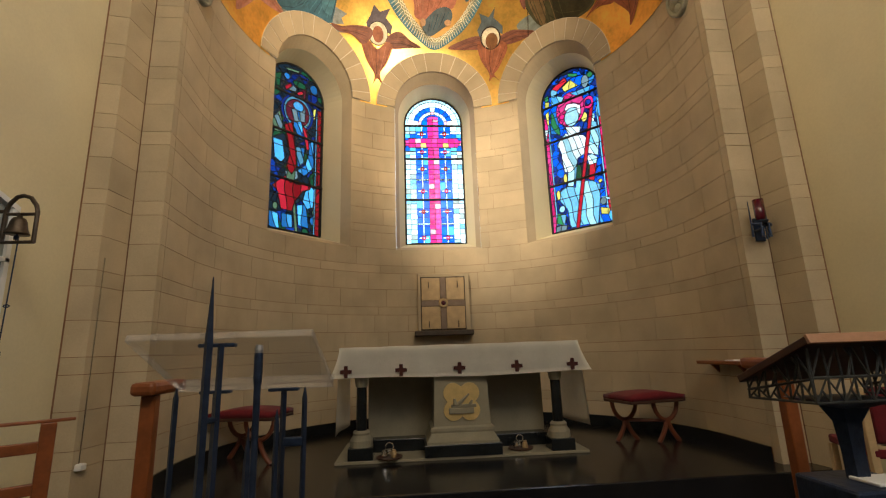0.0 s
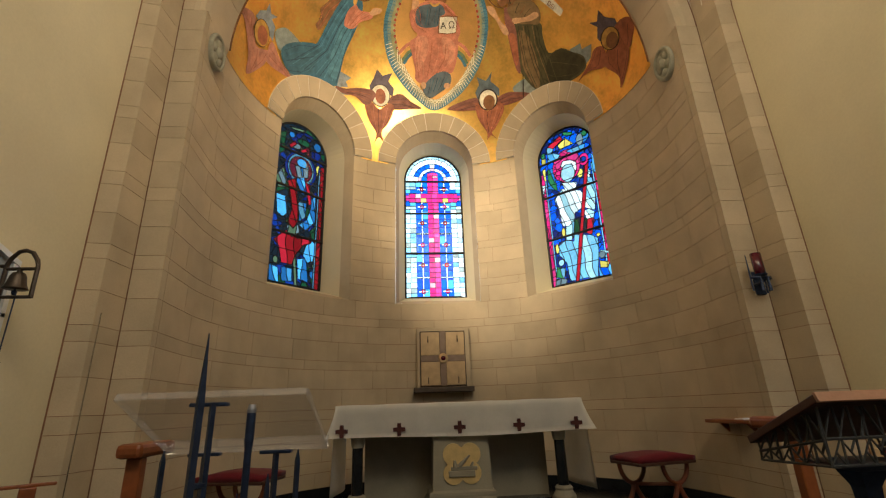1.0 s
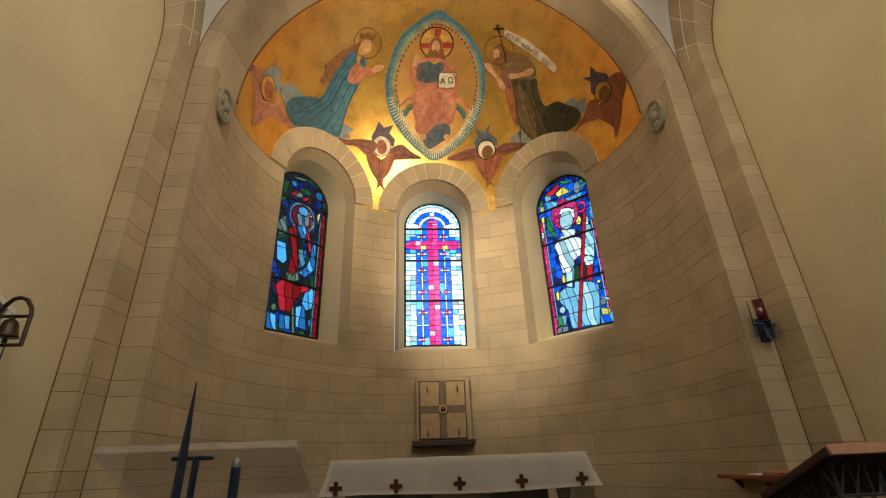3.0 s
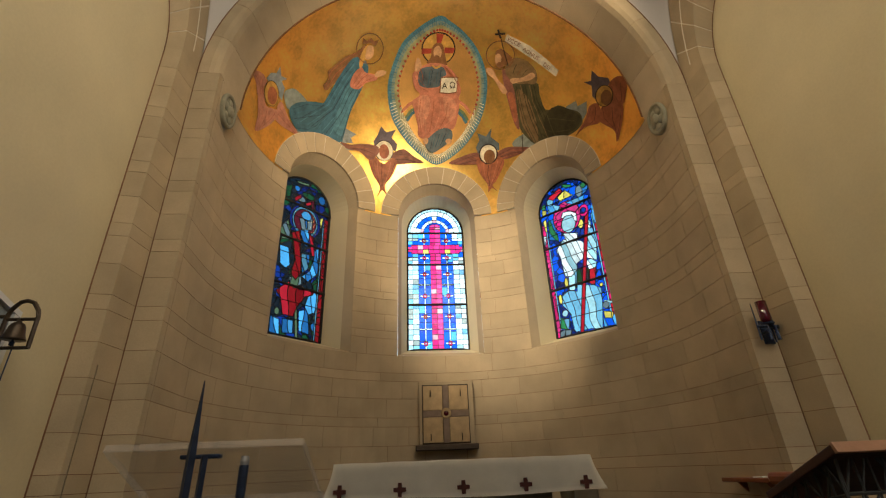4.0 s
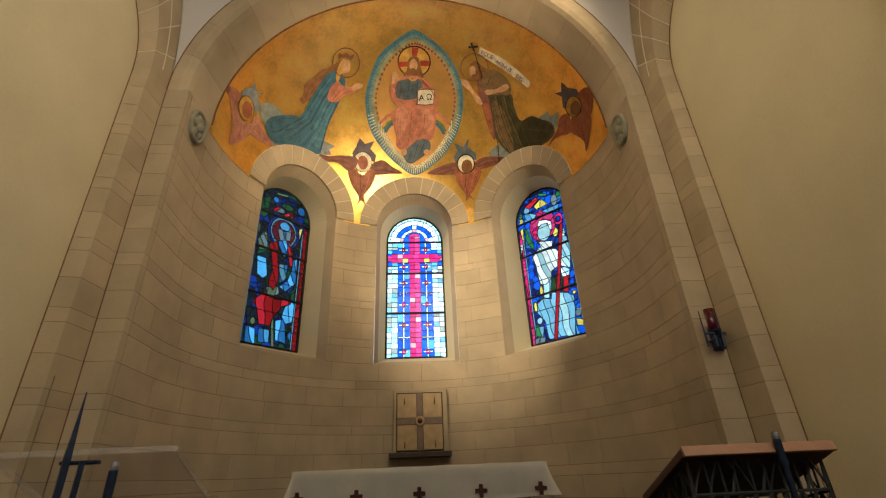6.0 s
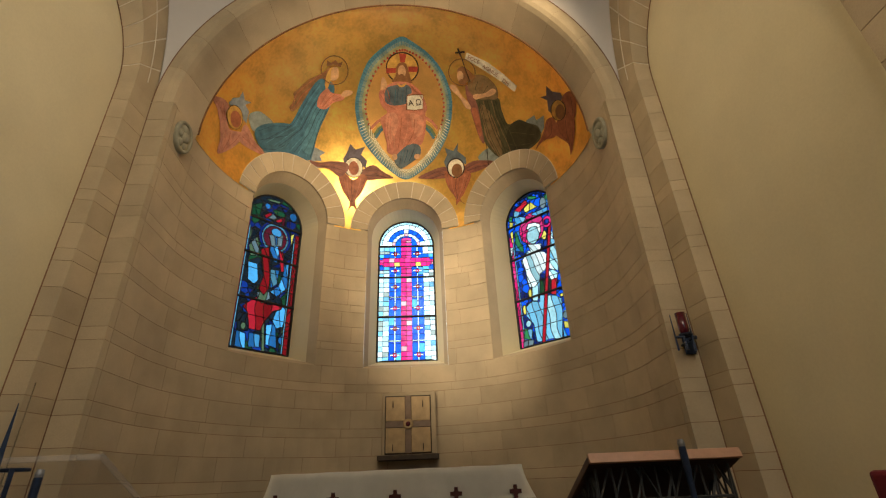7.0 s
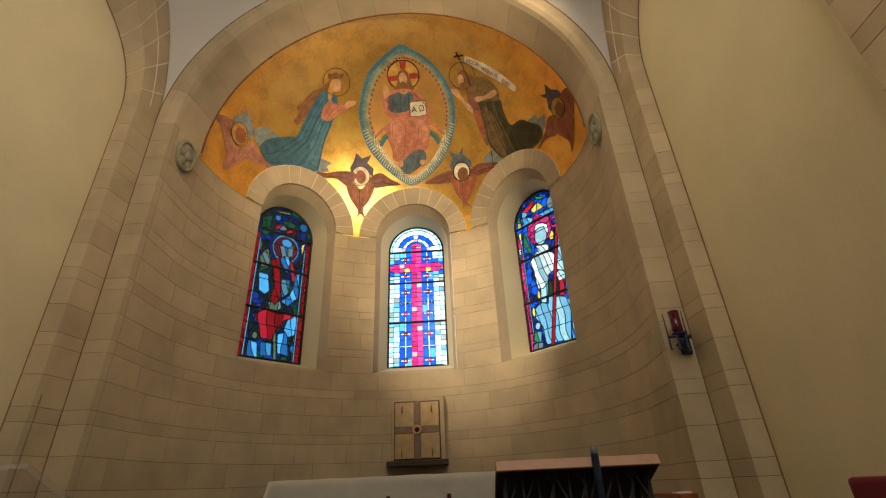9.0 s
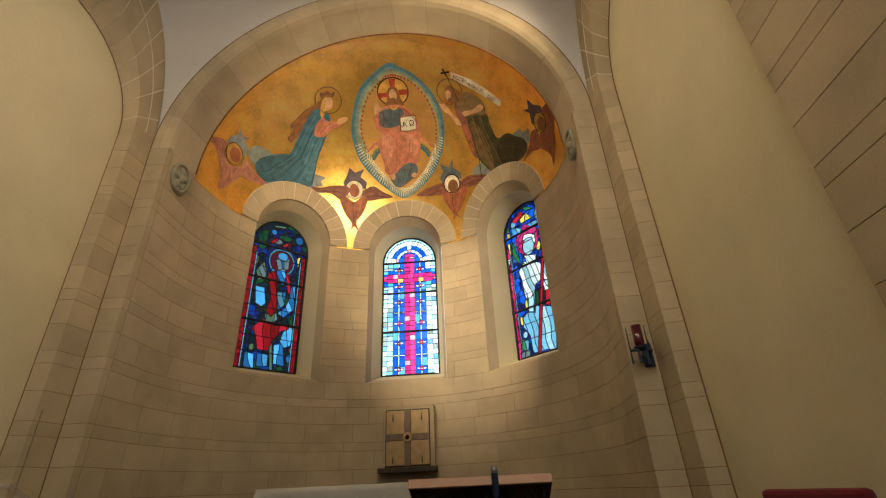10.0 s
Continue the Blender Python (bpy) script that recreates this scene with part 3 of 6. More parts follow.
# ---------------------------------------------------------------- stained glass
def leaded(number, angle, region, label, nu=96, nv=248):
    """A window of glass pieces held in lead: region(u, v) names piece and glass for a place in the opening (u 0 to 1 across, v 0 to 1 upwards)."""
    hw, z0, head = 0.44, 2.35, 4.215
    height = head + hw - z0
    ids = {}
    for j in range(nv):
        for i in range(nu):
            u, v = (i + 0.5) / nu, (j + 0.5) / nv
            a, z = (2 * u - 1) * hw, z0 + v * height
            if z > head and math.hypot(a, z - head) > hw:
                continue
            ids[i, j] = region(u, v)
    win = thing(f"window_{number}", label, "window", kind="structure")
    pieces, lead = {}, []
    for (i, j), key in ids.items():
        near = [ids.get((i + 1, j)), ids.get((i, j + 1))]
        rim = any(ids.get((i + di, j + dj)) is None for di, dj in ((1, 0), (-1, 0), (0, 1), (0, -1)))
        if rim or key[0] == "bar" or any(q is not None and q[0] != key[0] for q in near):
            lead.append((i, j))
        else:
            pieces.setdefault(key, []).append((i, j))

    def sheet(cells, d, sides=0.0):
        known = set(cells)
        index, v, f = {}, [], []

        def at(i, j, dd):
            k = (i, j, dd)
            if k not in index:
                index[k] = len(v)
                v.append(window_frame_point(angle, (2 * i / nu - 1) * hw, z0 + j / nv * height, dd))
            return index[k]
        for i, j in cells:
            f.append((at(i, j, d), at(i + 1, j, d), at(i + 1, j + 1, d), at(i, j + 1, d)))
            if sides:
                e = d + sides
                for di, dj, c0, c1 in ((1, 0, (i + 1, j), (i + 1, j + 1)), (-1, 0, (i, j + 1), (i, j)), (0, 1, (i + 1, j + 1), (i, j + 1)), (0, -1, (i, j), (i + 1, j))):
                    if (i + di, j + dj) not in known:
                        f.append((at(*c0, d), at(*c0, e), at(*c1, e), at(*c1, d)))
        return pydata(v, f)
    part("leading", sheet(lead, 2.568, 0.012), LEAD, win, "dark lead cames")
    for key, cells in sorted(pieces.items(), key=lambda kv: str(kv[0])):
        part("pane", sheet(cells, 2.575), MATS["glass_" + key[1]], win).visible_shadow = False
    for k in range(1, 12):
        z = z0 + (0.015, 0.105, 0.198, 0.29, 0.382, 0.475, 0.567, 0.645, 0.722, 0.80, 0.866, 0.932)[k] * height
        hz = hw if z < head else math.sqrt(hw * hw - (z - head) ** 2)
        if k % 3 == 0:
            part("saddle_bar", rod(window_frame_point(angle, -hz, z, 2.56), window_frame_point(angle, hz, z, 2.56), 0.017, n=8), LEAD, win, "black iron saddle bar")
        elif number != 2:
            part("tie_bar", rod(window_frame_point(angle, -hz, z, 2.564), window_frame_point(angle, hz, z, 2.564), 0.0055, n=6), LEAD, win, "thin black tie bar")
    rim = [window_frame_point(angle, a, z, 2.566) for a, z in arch_line(hw - 0.008, z0 + 0.01, head)]
    part("window_frame", tube(rim, 0.015, 6, closed=True), LEAD, win, "dark iron frame")
    return win


def ellipse(cx, cy, rx, ry):
    return lambda u, v: ((u - cx) / rx) ** 2 + ((v - cy) / ry) ** 2 < 1


def poly(*pts):
    def inside(u, v):
        hit, k = False, len(pts) - 1
        for i, (x, y) in enumerate(pts):
            x2, y2 = pts[k]
            if (y > v) != (y2 > v) and u < (x2 - x) * (v - y) / (y2 - y) + x:
                hit = not hit
            k = i
        return hit
    return inside


def shards(seed, size, shapes, ground, pleats):
    """Region function: named shapes, first match wins, each broken into irregular glass pieces."""
    rnd = random.Random(seed)
    sites = [(rnd.random(), rnd.random() * 2.6) for _ in range(int(2.6 / size ** 2))]
    tints = [rnd.choice(ground) for _ in sites]
    cache = {}

    def region(u, v):
        key = (int(u * 1000), int(v * 3000))
        if key in cache:
            return cache[key]
        best = min(range(len(sites)), key=lambda k: (sites[k][0] - u) ** 2 + (sites[k][1] - v * 2.6) ** 2)
        out = (f"g{best}", tints[best])
        for k, (colours, whole, test) in enumerate(shapes):
            if test(u, v):
                if whole == "fold":
                    band = int((u * 1.1 + 0.08 * math.sin(9 * v + 2 * u) + 0.02 * math.sin(31 * v) + v * 0.7) * pleats)
                    out = (f"s{k}_{band}", colours[band % len(colours)])
                else:
                    out = (f"s{k}" if whole else f"s{k}_{best}", colours[0] if whole else colours[best % len(colours)])
                break
        cache[key] = out
        return out
    return region


def cross_window(u, v):
    """Grid of small panes: a red cross between blue bands with white lines and red flowers, white squares beside them, arcs above."""
    side, mid = (0 if u < 0.5 else 1), abs(u - 0.5)
    a, z = (2 * u - 1) * 0.44, v * 2.305 - 1.865
    r, t = math.hypot(a, z), math.atan2(z, a)
    row = int(v * 30)
    if z > 0.0 and not (mid < 0.095 and z < 0.09):
        if mid < 0.095 and r < 0.15:
            return (f"top{side}", "hot")
        ring = 0 if r > 0.385 else 1 if r > 0.30 else 2 if r > 0.225 else 3 if r > 0.175 else 4
        step = int(t / math.pi * (12, 11, 11, 9, 5)[ring])
        return (f"r{ring}_{step}", ("pale", "clear", "blue" if step % 5 else "clear", "clear" if step % 4 else "rose", "blue")[ring])
    if 0.650 < v < 0.716 and (mid < 0.42 or 0.664 < v < 0.702):
        k, j = int(u * 10.5), int((v - 0.650) / 0.033)
        return (f"x{k}_{j}", ("amber" if (k, j) in ((3, 0), (7, 0)) else "hot" if (k * 3 + j) % 5 == 1 else "rose" if (k * 7 + j) % 11 == 4 else "pink"))
    if mid < 0.095:
        return (f"c{side}_{row}", "rose" if (row * 5 + side * 2) % 9 == 1 else "hot" if (row * 3 + side) % 3 == 1 else "pink")
    if mid > 0.300:
        near_arm = 0.622 < v < 0.745
        k = int((mid - 0.300) / 0.1001)
        if near_arm:
            return (f"b{side}_{k}_{int(v * 32)}", "blue" if (k + int(v * 32)) % 4 else "sky")
        tone = (row * 5 + k * 3 + side) % 12
        return (f"w{side}_{k}_{row}", "grey" if tone in (2, 9) and side == 0 or tone == 5 else "mist" if tone == 7 else "mist" if side == 0 and tone in (0, 4) else "pale" if (k + row) % 3 < 2 - side else "clear")
    flowers = (0.043, 0.216, 0.352, 0.502, 0.619, 0.747)
    away = min(abs(v - q) for q in flowers)
    lot = min(range(6), key=lambda q: abs(v - flowers[q]))
    line = abs(mid - 0.198)
    if away < 0.0125 and line < 0.030:
        return (f"f{side}_{lot}", "clear") if away < 0.005 and line < 0.011 else (f"g{side}_{lot}", "ruby" if lot % 2 else "pink")
    cross = min(abs(v - q) for q in (0.134, 0.428))
    if line < 0.011 and 0.016 < away:
        return (f"l{side}_{int(v * 15)}", "clear")
    if (away < 0.0055 and line < 0.075) or cross < 0.0055:
        return (f"h{side}_{lot}_{mid < 0.195}", "clear")
    return (f"e{side}_{int(v * 17)}_{mid < 0.195}", "sky" if (int(v * 17) * 7 + side * 3 + int(mid < 0.195)) % 9 == 1 else "blue")


leaded(2, 0.0, cross_window, "bright stained glass window with a red cross on blue and white squares", 150, 390)
leaded(1, -46.3, shards(3, 0.10, [
    (["navy", "night"], False, lambda u, v: u < 0.025 or 0.975 < u),
    (["deepred"], False, lambda u, v: (u < 0.10 or 0.90 < u) and v < 0.78),
    (["steel"], True, lambda u, v: (0.10 < u < 0.125 or 0.875 < u < 0.90) and v < 0.74),
    (["sky"], True, ellipse(0.56, 0.75, 0.090, 0.030)),
    (["deepsky"], True, poly((0.53, 0.73), (0.58, 0.74), (0.60, 0.67), (0.57, 0.67))),
    (["smoke"], True, poly((0.44, 0.72), (0.68, 0.75), (0.68, 0.67), (0.50, 0.65))),
    (["deepsky", "sky"], "fold", poly((0.49, 0.65), (0.61, 0.67), (0.65, 0.62), (0.63, 0.55), (0.57, 0.56), (0.49, 0.61))),
    (["deepred"], "fold", poly((0.34, 0.61), (0.47, 0.64), (0.54, 0.48), (0.56, 0.38), (0.49, 0.33), (0.39, 0.36), (0.44, 0.44))),
    (["deepred", "ruby"], "fold", poly((0.64, 0.64), (0.72, 0.63), (0.77, 0.51), (0.71, 0.50), (0.68, 0.57))),
    (["wine"], True, ellipse(0.55, 0.71, 0.200, 0.080)),
    (["steel"], True, ellipse(0.55, 0.71, 0.230, 0.100)),
    (["navy"], True, ellipse(0.55, 0.71, 0.280, 0.110)),
    (["deepolive", "smoke"], "fold", poly((0.14, 0.61), (0.21, 0.66), (0.26, 0.68), (0.31, 0.62), (0.31, 0.56), (0.19, 0.55))),
    (["sky"], True, poly((0.17, 0.51), (0.32, 0.51), (0.37, 0.41), (0.31, 0.38), (0.21, 0.40))),
    (["smoke", "deepolive"], "fold", poly((0.38, 0.34), (0.57, 0.36), (0.60, 0.32), (0.48, 0.28), (0.40, 0.30))),
    (["sky", "deepsky"], "fold", poly((0.76, 0.55), (0.84, 0.57), (0.86, 0.41), (0.70, 0.34), (0.58, 0.36), (0.71, 0.41), (0.76, 0.48))),
    (["deepsky", "steel"], "fold", poly((0.54, 0.50), (0.69, 0.51), (0.68, 0.42), (0.58, 0.38))),
    (["deepred", "ruby", "deepred"], "fold", poly((0.19, 0.24), (0.38, 0.31), (0.57, 0.28), (0.83, 0.30), (0.80, 0.27), (0.68, 0.25), (0.56, 0.18), (0.51, 0.12), (0.34, 0.12), (0.28, 0.21))),
    (["sky"], "fold", poly((0.72, 0.25), (0.82, 0.29), (0.90, 0.27), (0.86, 0.17), (0.76, 0.15), (0.68, 0.19))),
    (["sky", "deepsky", "sky"], "fold", poly((0.59, 0.16), (0.74, 0.18), (0.80, 0.04), (0.62, 0.05))),
    (["deepsky", "sky"], "fold", poly((0.35, 0.10), (0.52, 0.10), (0.53, 0.03), (0.36, 0.02))),
    (["deepolive"], True, poly((0.50, 0.22), (0.54, 0.23), (0.62, 0.01), (0.57, 0.01))),
    (["sky"], True, poly((0.44, -0.00), (0.73, 0.00), (0.73, -0.01), (0.45, -0.01))),
    (["deepolive"], True, ellipse(0.25, 0.13, 0.040, 0.020)),
    (["deepsky", "sky"], "fold", poly((0.16, 0.10), (0.30, 0.09), (0.33, 0.00), (0.17, 0.01))),
    (["deepolive"], True, ellipse(0.90, 0.14, 0.050, 0.020)),
    (["deepsky", "sky"], "fold", ellipse(0.90, 0.09, 0.090, 0.030)),
    (["deepolive"], True, ellipse(0.95, 0.04, 0.070, 0.020)),
    (["deepgreen"], True, poly((0.79, 0.33), (0.86, 0.35), (0.87, 0.30), (0.81, 0.30))),
    (["amber"], True, poly((0.82, 0.77), (0.88, 0.79), (0.85, 0.71), (0.80, 0.69))),
    (["deepolive"], True, poly((0.11, 0.71), (0.16, 0.71), (0.15, 0.66), (0.12, 0.65))),
    (["deepred"], True, poly((0.90, 0.76), (0.95, 0.77), (0.95, 0.62), (0.90, 0.63))),
    (["deepgreen"], "fold", poly((0.09, 0.88), (0.26, 0.92), (0.24, 0.83), (0.11, 0.81))),
    (["deepsky"], True, ellipse(0.35, 0.91, 0.050, 0.020)),
    (["ruby"], True, poly((0.31, 0.84), (0.42, 0.88), (0.44, 0.86), (0.35, 0.82))),
    (["ruby"], True, poly((0.51, 0.83), (0.61, 0.86), (0.64, 0.84), (0.55, 0.82))),
    (["deepgreen"], "fold", ellipse(0.57, 0.89, 0.120, 0.020)),
    (["smoke"], True, ellipse(0.43, 0.85, 0.090, 0.020)),
    (["deepsky"], True, ellipse(0.82, 0.90, 0.070, 0.030)),
    (["deepolive"], True, poly((0.30, 0.96), (0.57, 0.98), (0.54, 0.96), (0.36, 0.95))),
    (["wine"], True, poly((0.60, 0.88), (0.68, 0.89), (0.68, 0.81), (0.64, 0.81))),
], ["night", "navy", "night", "night", "deepblue", "night", "deepgreen"], 8), "dark stained glass window in deep red and blue with a robed seated shape", 160, 414)
leaded(3, 46.3, shards(8, 0.10, [
    (["night", "navy"], False, lambda u, v: u < 0.025 or v > 0.975),
    (["ruby"], True, poly((0.20, 0.92), (0.44, 0.96), (0.49, 0.93), (0.30, 0.89))),
    (["green"], True, poly((0.49, 0.98), (0.66, 0.95), (0.66, 0.93), (0.52, 0.95))),
    (["amber"], "fold", poly((0.38, 0.90), (0.53, 0.93), (0.66, 0.87), (0.52, 0.87), (0.43, 0.86))),
    (["smoke"], True, ellipse(0.77, 0.88, 0.060, 0.040)),
    (["green"], True, ellipse(0.86, 0.91, 0.050, 0.020)),
    (["deepsky"], True, ellipse(0.83, 0.89, 0.100, 0.040)),
    (["mist", "sky"], "fold", poly((0.51, 0.84), (0.66, 0.84), (0.85, 0.84), (0.81, 0.79), (0.65, 0.80))),
    (["mist"], True, ellipse(0.24, 0.89, 0.060, 0.030)),
    (["sky", "mist"], "fold", poly((0.18, 0.88), (0.29, 0.86), (0.41, 0.83), (0.35, 0.80), (0.18, 0.80))),
    (["green"], True, poly((0.07, 0.88), (0.14, 0.89), (0.14, 0.85), (0.07, 0.85))),
    (["amber"], True, poly((0.07, 0.85), (0.15, 0.84), (0.13, 0.80), (0.06, 0.81))),
    (["pink"], True, lambda u, v: (ellipse(0.79, 0.74, 0.080, 0.040))(u, v) and not (ellipse(0.78, 0.74, 0.050, 0.020))(u, v)),
    (["clear"], True, poly((0.39, 0.75), (0.44, 0.78), (0.56, 0.77), (0.66, 0.74), (0.65, 0.68), (0.61, 0.70), (0.59, 0.74), (0.48, 0.75), (0.42, 0.74))),
    (["pale"], True, ellipse(0.50, 0.69, 0.120, 0.060)),
    (["pink", "hot"], False, ellipse(0.49, 0.74, 0.240, 0.110)),
    (["ruby"], True, poly((0.80, 0.71), (0.86, 0.71), (0.44, -0.01), (0.39, -0.00))),
    (["amber"], True, ellipse(0.70, 0.66, 0.050, 0.030)),
    (["clear", "pale"], "fold", poly((0.79, 0.68), (0.87, 0.65), (0.85, 0.61), (0.80, 0.62))),
    (["clear"], "fold", poly((0.37, 0.64), (0.63, 0.61), (0.59, 0.56), (0.43, 0.57))),
    (["clear", "pale"], "fold", poly((0.66, 0.42), (0.76, 0.42), (0.84, 0.39), (0.81, 0.36), (0.70, 0.36))),
    (["deepgreen", "night"], "fold", poly((0.51, 0.38), (0.71, 0.37), (0.67, 0.28), (0.47, 0.30))),
    (["sky"], True, poly((0.56, 0.38), (0.64, 0.37), (0.62, 0.32), (0.54, 0.32))),
    (["ruby", "amber", "ruby"], "fold", poly((0.68, 0.37), (0.83, 0.38), (0.75, 0.26), (0.64, 0.28))),
    (["clear", "clear", "pale", "clear"], "fold", poly((0.21, 0.54), (0.36, 0.60), (0.66, 0.55), (0.74, 0.50), (0.87, 0.45), (0.85, 0.40), (0.67, 0.44), (0.53, 0.42), (0.51, 0.38), (0.40, 0.35), (0.30, 0.36), (0.28, 0.42), (0.27, 0.49))),
    (["mist", "pale"], "fold", poly((0.80, 0.63), (0.88, 0.60), (0.90, 0.52), (0.87, 0.44), (0.74, 0.50), (0.74, 0.57))),
    (["amber"], True, ellipse(0.30, 0.32, 0.030, 0.030)),
    (["amber"], True, ellipse(0.16, 0.23, 0.030, 0.030)),
    (["amber"], True, ellipse(0.84, 0.25, 0.030, 0.010)),
    (["mist", "pale"], "fold", poly((0.34, 0.35), (0.51, 0.38), (0.48, 0.30), (0.42, 0.26), (0.33, 0.27))),
    (["mist", "mist", "pale", "mist", "mist"], "fold", poly((0.16, 0.24), (0.31, 0.27), (0.45, 0.25), (0.47, 0.29), (0.73, 0.26), (0.83, 0.23), (0.81, 0.15), (0.74, -0.00), (0.58, 0.02), (0.31, 0.02), (0.29, 0.13), (0.18, 0.19))),
    (["smoke"], True, ellipse(0.85, 0.13, 0.050, 0.020)),
    (["pale"], True, poly((0.83, 0.16), (0.97, 0.14), (0.96, 0.13), (0.84, 0.14))),
    (["amber"], "fold", poly((0.80, 0.10), (0.94, 0.08), (0.91, 0.05), (0.80, 0.06))),
    (["sky", "blue"], "fold", poly((0.77, 0.06), (0.96, 0.07), (0.95, -0.01), (0.77, -0.01))),
    (["pale"], True, ellipse(0.20, 0.14, 0.050, 0.020)),
    (["green", "mist"], "fold", poly((0.12, 0.12), (0.26, 0.10), (0.22, 0.04), (0.09, 0.06))),
    (["smoke", "navy"], False, poly((0.08, 0.05), (0.38, 0.03), (0.36, -0.02), (0.05, -0.01))),
    (["clear", "pale"], "fold", poly((-0.01, 0.67), (0.09, 0.66), (0.04, 0.60), (-0.02, 0.63))),
    (["green", "deepsky"], "fold", poly((0.16, 0.76), (0.25, 0.76), (0.29, 0.60), (0.12, 0.63))),
    (["amber"], True, poly((0.06, 0.77), (0.12, 0.78), (0.11, 0.69), (0.08, 0.69))),
    (["sky", "mist"], "fold", poly((0.92, 0.76), (0.97, 0.73), (0.99, 0.63), (0.91, 0.63))),
    (["pink", "hot"], False, lambda u, v: u < 0.085 and v < 0.74),
    (["mist"], True, lambda u, v: 0.085 < u < 0.11 and v < 0.72),
    (["ruby", "pink"], False, lambda u, v: u > 0.92 and v < 0.74),
    (["mist"], True, lambda u, v: 0.895 < u < 0.92 and v < 0.7),
], ["blue", "blue", "navy", "blue", "deepblue"], 9), "stained glass window with a pale robed shape and red staff on blue", 160, 414)

# ---------------------------------------------------------------- mural on the half dome
FOLD = 0.075
LAYER = {}
FLAT = ("ray", "bead", "rainbow_band", "fold", "lattice_line")


def drawn(points, smooth):
    """Outline through control points, rounded where wanted."""
    if not smooth:
        return points
    out, n = [], len(points)
    for i in range(n):
        p0, p1, p2, p3 = (Vector(points[(i + k - 1) % n]) for k in range(4))
        for s in (0.0, 0.25, 0.5, 0.75):
            out.append(tuple(0.5 * (2 * p1 + (p2 - p0) * s + (2 * p0 - 5 * p1 + 4 * p2 - p3) * s * s + (3 * p1 - p0 - 3 * p2 + p3) * s ** 3)))
    return out


def blob(parent, name, colour, points, smooth=1, label=""):
    """A painted shape that follows the curve of the half dome."""
    outline = drawn(points, smooth)
    bm = bmesh.new()
    f = bm.faces.new([bm.verts.new((u, v, 0)) for u, v in outline])
    bmesh.ops.triangulate(bm, faces=[f])
    us, vs = [p[0] for p in outline], [p[1] for p in outline]
    for lo, hi, axis in ((min(us), max(us), (1, 0, 0)), (min(vs), max(vs), (0, 1, 0))):
        k = math.floor(lo / FOLD) + 1
        while k * FOLD < hi:
            co = Vector(axis) * (k * FOLD)
            bmesh.ops.bisect_plane(bm, geom=bm.verts[:] + bm.edges[:] + bm.faces[:], plane_co=co, plane_no=axis)
            k += 1
    LAYER[parent] = LAYER.get(parent, 0.003) + (0.0 if name in FLAT else 0.0013)
    lift = LAYER[parent] + (0.0009 if name in FLAT else 0.0)
    for v in bm.verts:
        v.co = conch(v.co.x, v.co.y, lift)
    return part(name, bm, PAINT[colour], parent, label)


def disc(parent, name, colour, cu, cv, ru, rv, label=""):
    return blob(parent, name, colour, [(cu + ru * math.cos(2 * math.pi * k / 28), cv + rv * math.sin(2 * math.pi * k / 28)) for k in range(28)], 0, label)


def stripe(parent, name, colour, pts, width):
    left, right = [], []
    for i, p in enumerate(pts):
        a, b = Vector(pts[max(i - 1, 0)]), Vector(pts[min(i + 1, len(pts) - 1)])
        nrm = Vector((-(b - a).y, (b - a).x)).normalized() * width / 2
        left.append((p[0] + nrm.x, p[1] + nrm.y))
        right.append((p[0] - nrm.x, p[1] - nrm.y))
    return blob(parent, name, colour, left + right[::-1], 0)


def folds(parent, colours, first, last, count, width):
    """Brush strokes running from one line over to another."""
    for k in range(count):
        f = k / (count - 1)
        w = width * (0.6 + 0.4 * ((k * 7) % 5) / 4)
        pts = [((1 - f) * a[0] + f * b[0], (1 - f) * a[1] + f * b[1]) for a, b in zip(first, last)]
        pts = [p for i in range(len(pts) - 1) for p in (pts[i], ((pts[i][0] + pts[i + 1][0]) / 2 + 0.006 * (-1) ** k, (pts[i][1] + pts[i + 1][1]) / 2))] + [pts[-1]]
        stripe(parent, "fold", colours[k % len(colours)], pts, w)


M, L, RR, A, B, D, E = (thing(nm, lb, "mural", group="mural figures") for nm, lb in (
    ("mandorla_mural", "painted almond-shaped glory with a rose-robed seated shape, blue rim"), ("kneeling_mural", "painted kneeling shape in a blue robe on gold"),
    ("bending_mural", "painted bending shape in brown and green with a scroll"), ("winged_mural", "painted red-brown winged shape with a pale halo"),
    ("winged_mural", "painted dark red winged shape with a pale halo"), ("winged_mural", "painted pink winged shape at the edge of the gold"), ("winged_mural", "painted maroon winged shape at the edge of the gold")))
RIM = [(0.01, 1.33), (-0.27, 1.17), (-0.51, 0.95), (-0.67, 0.59), (-0.73, 0.28), (-0.67, -0.11), (-0.48, -0.43), (-0.23, -0.68), (0.02, -0.82), (0.30, -0.67), (0.53, -0.44), (0.70, -0.12), (0.77, 0.22), (0.75, 0.54), (0.62, 0.85), (0.42, 1.09), (0.18, 1.26)]
CORE = [(-0.01, 1.12), (-0.19, 1.01), (-0.38, 0.82), (-0.51, 0.55), (-0.56, 0.28), (-0.50, -0.02), (-0.36, -0.30), (-0.17, -0.53), (0.03, -0.66), (0.25, -0.53), (0.44, -0.31), (0.57, -0.03), (0.63, 0.24), (0.61, 0.49), (0.51, 0.77), (0.33, 0.99), (0.14, 1.10)]


def almond(w, count):
    """Points round the almond, from its rim (w 0) to its field (w 1)."""
    pts = [((1 - w) * a[0] + w * b[0], (1 - w) * a[1] + w * b[1]) for a, b in zip(RIM, CORE)]
    line = drawn(pts, 1)
    return [line[int(len(line) * k / count) % len(line)] for k in range(count)]


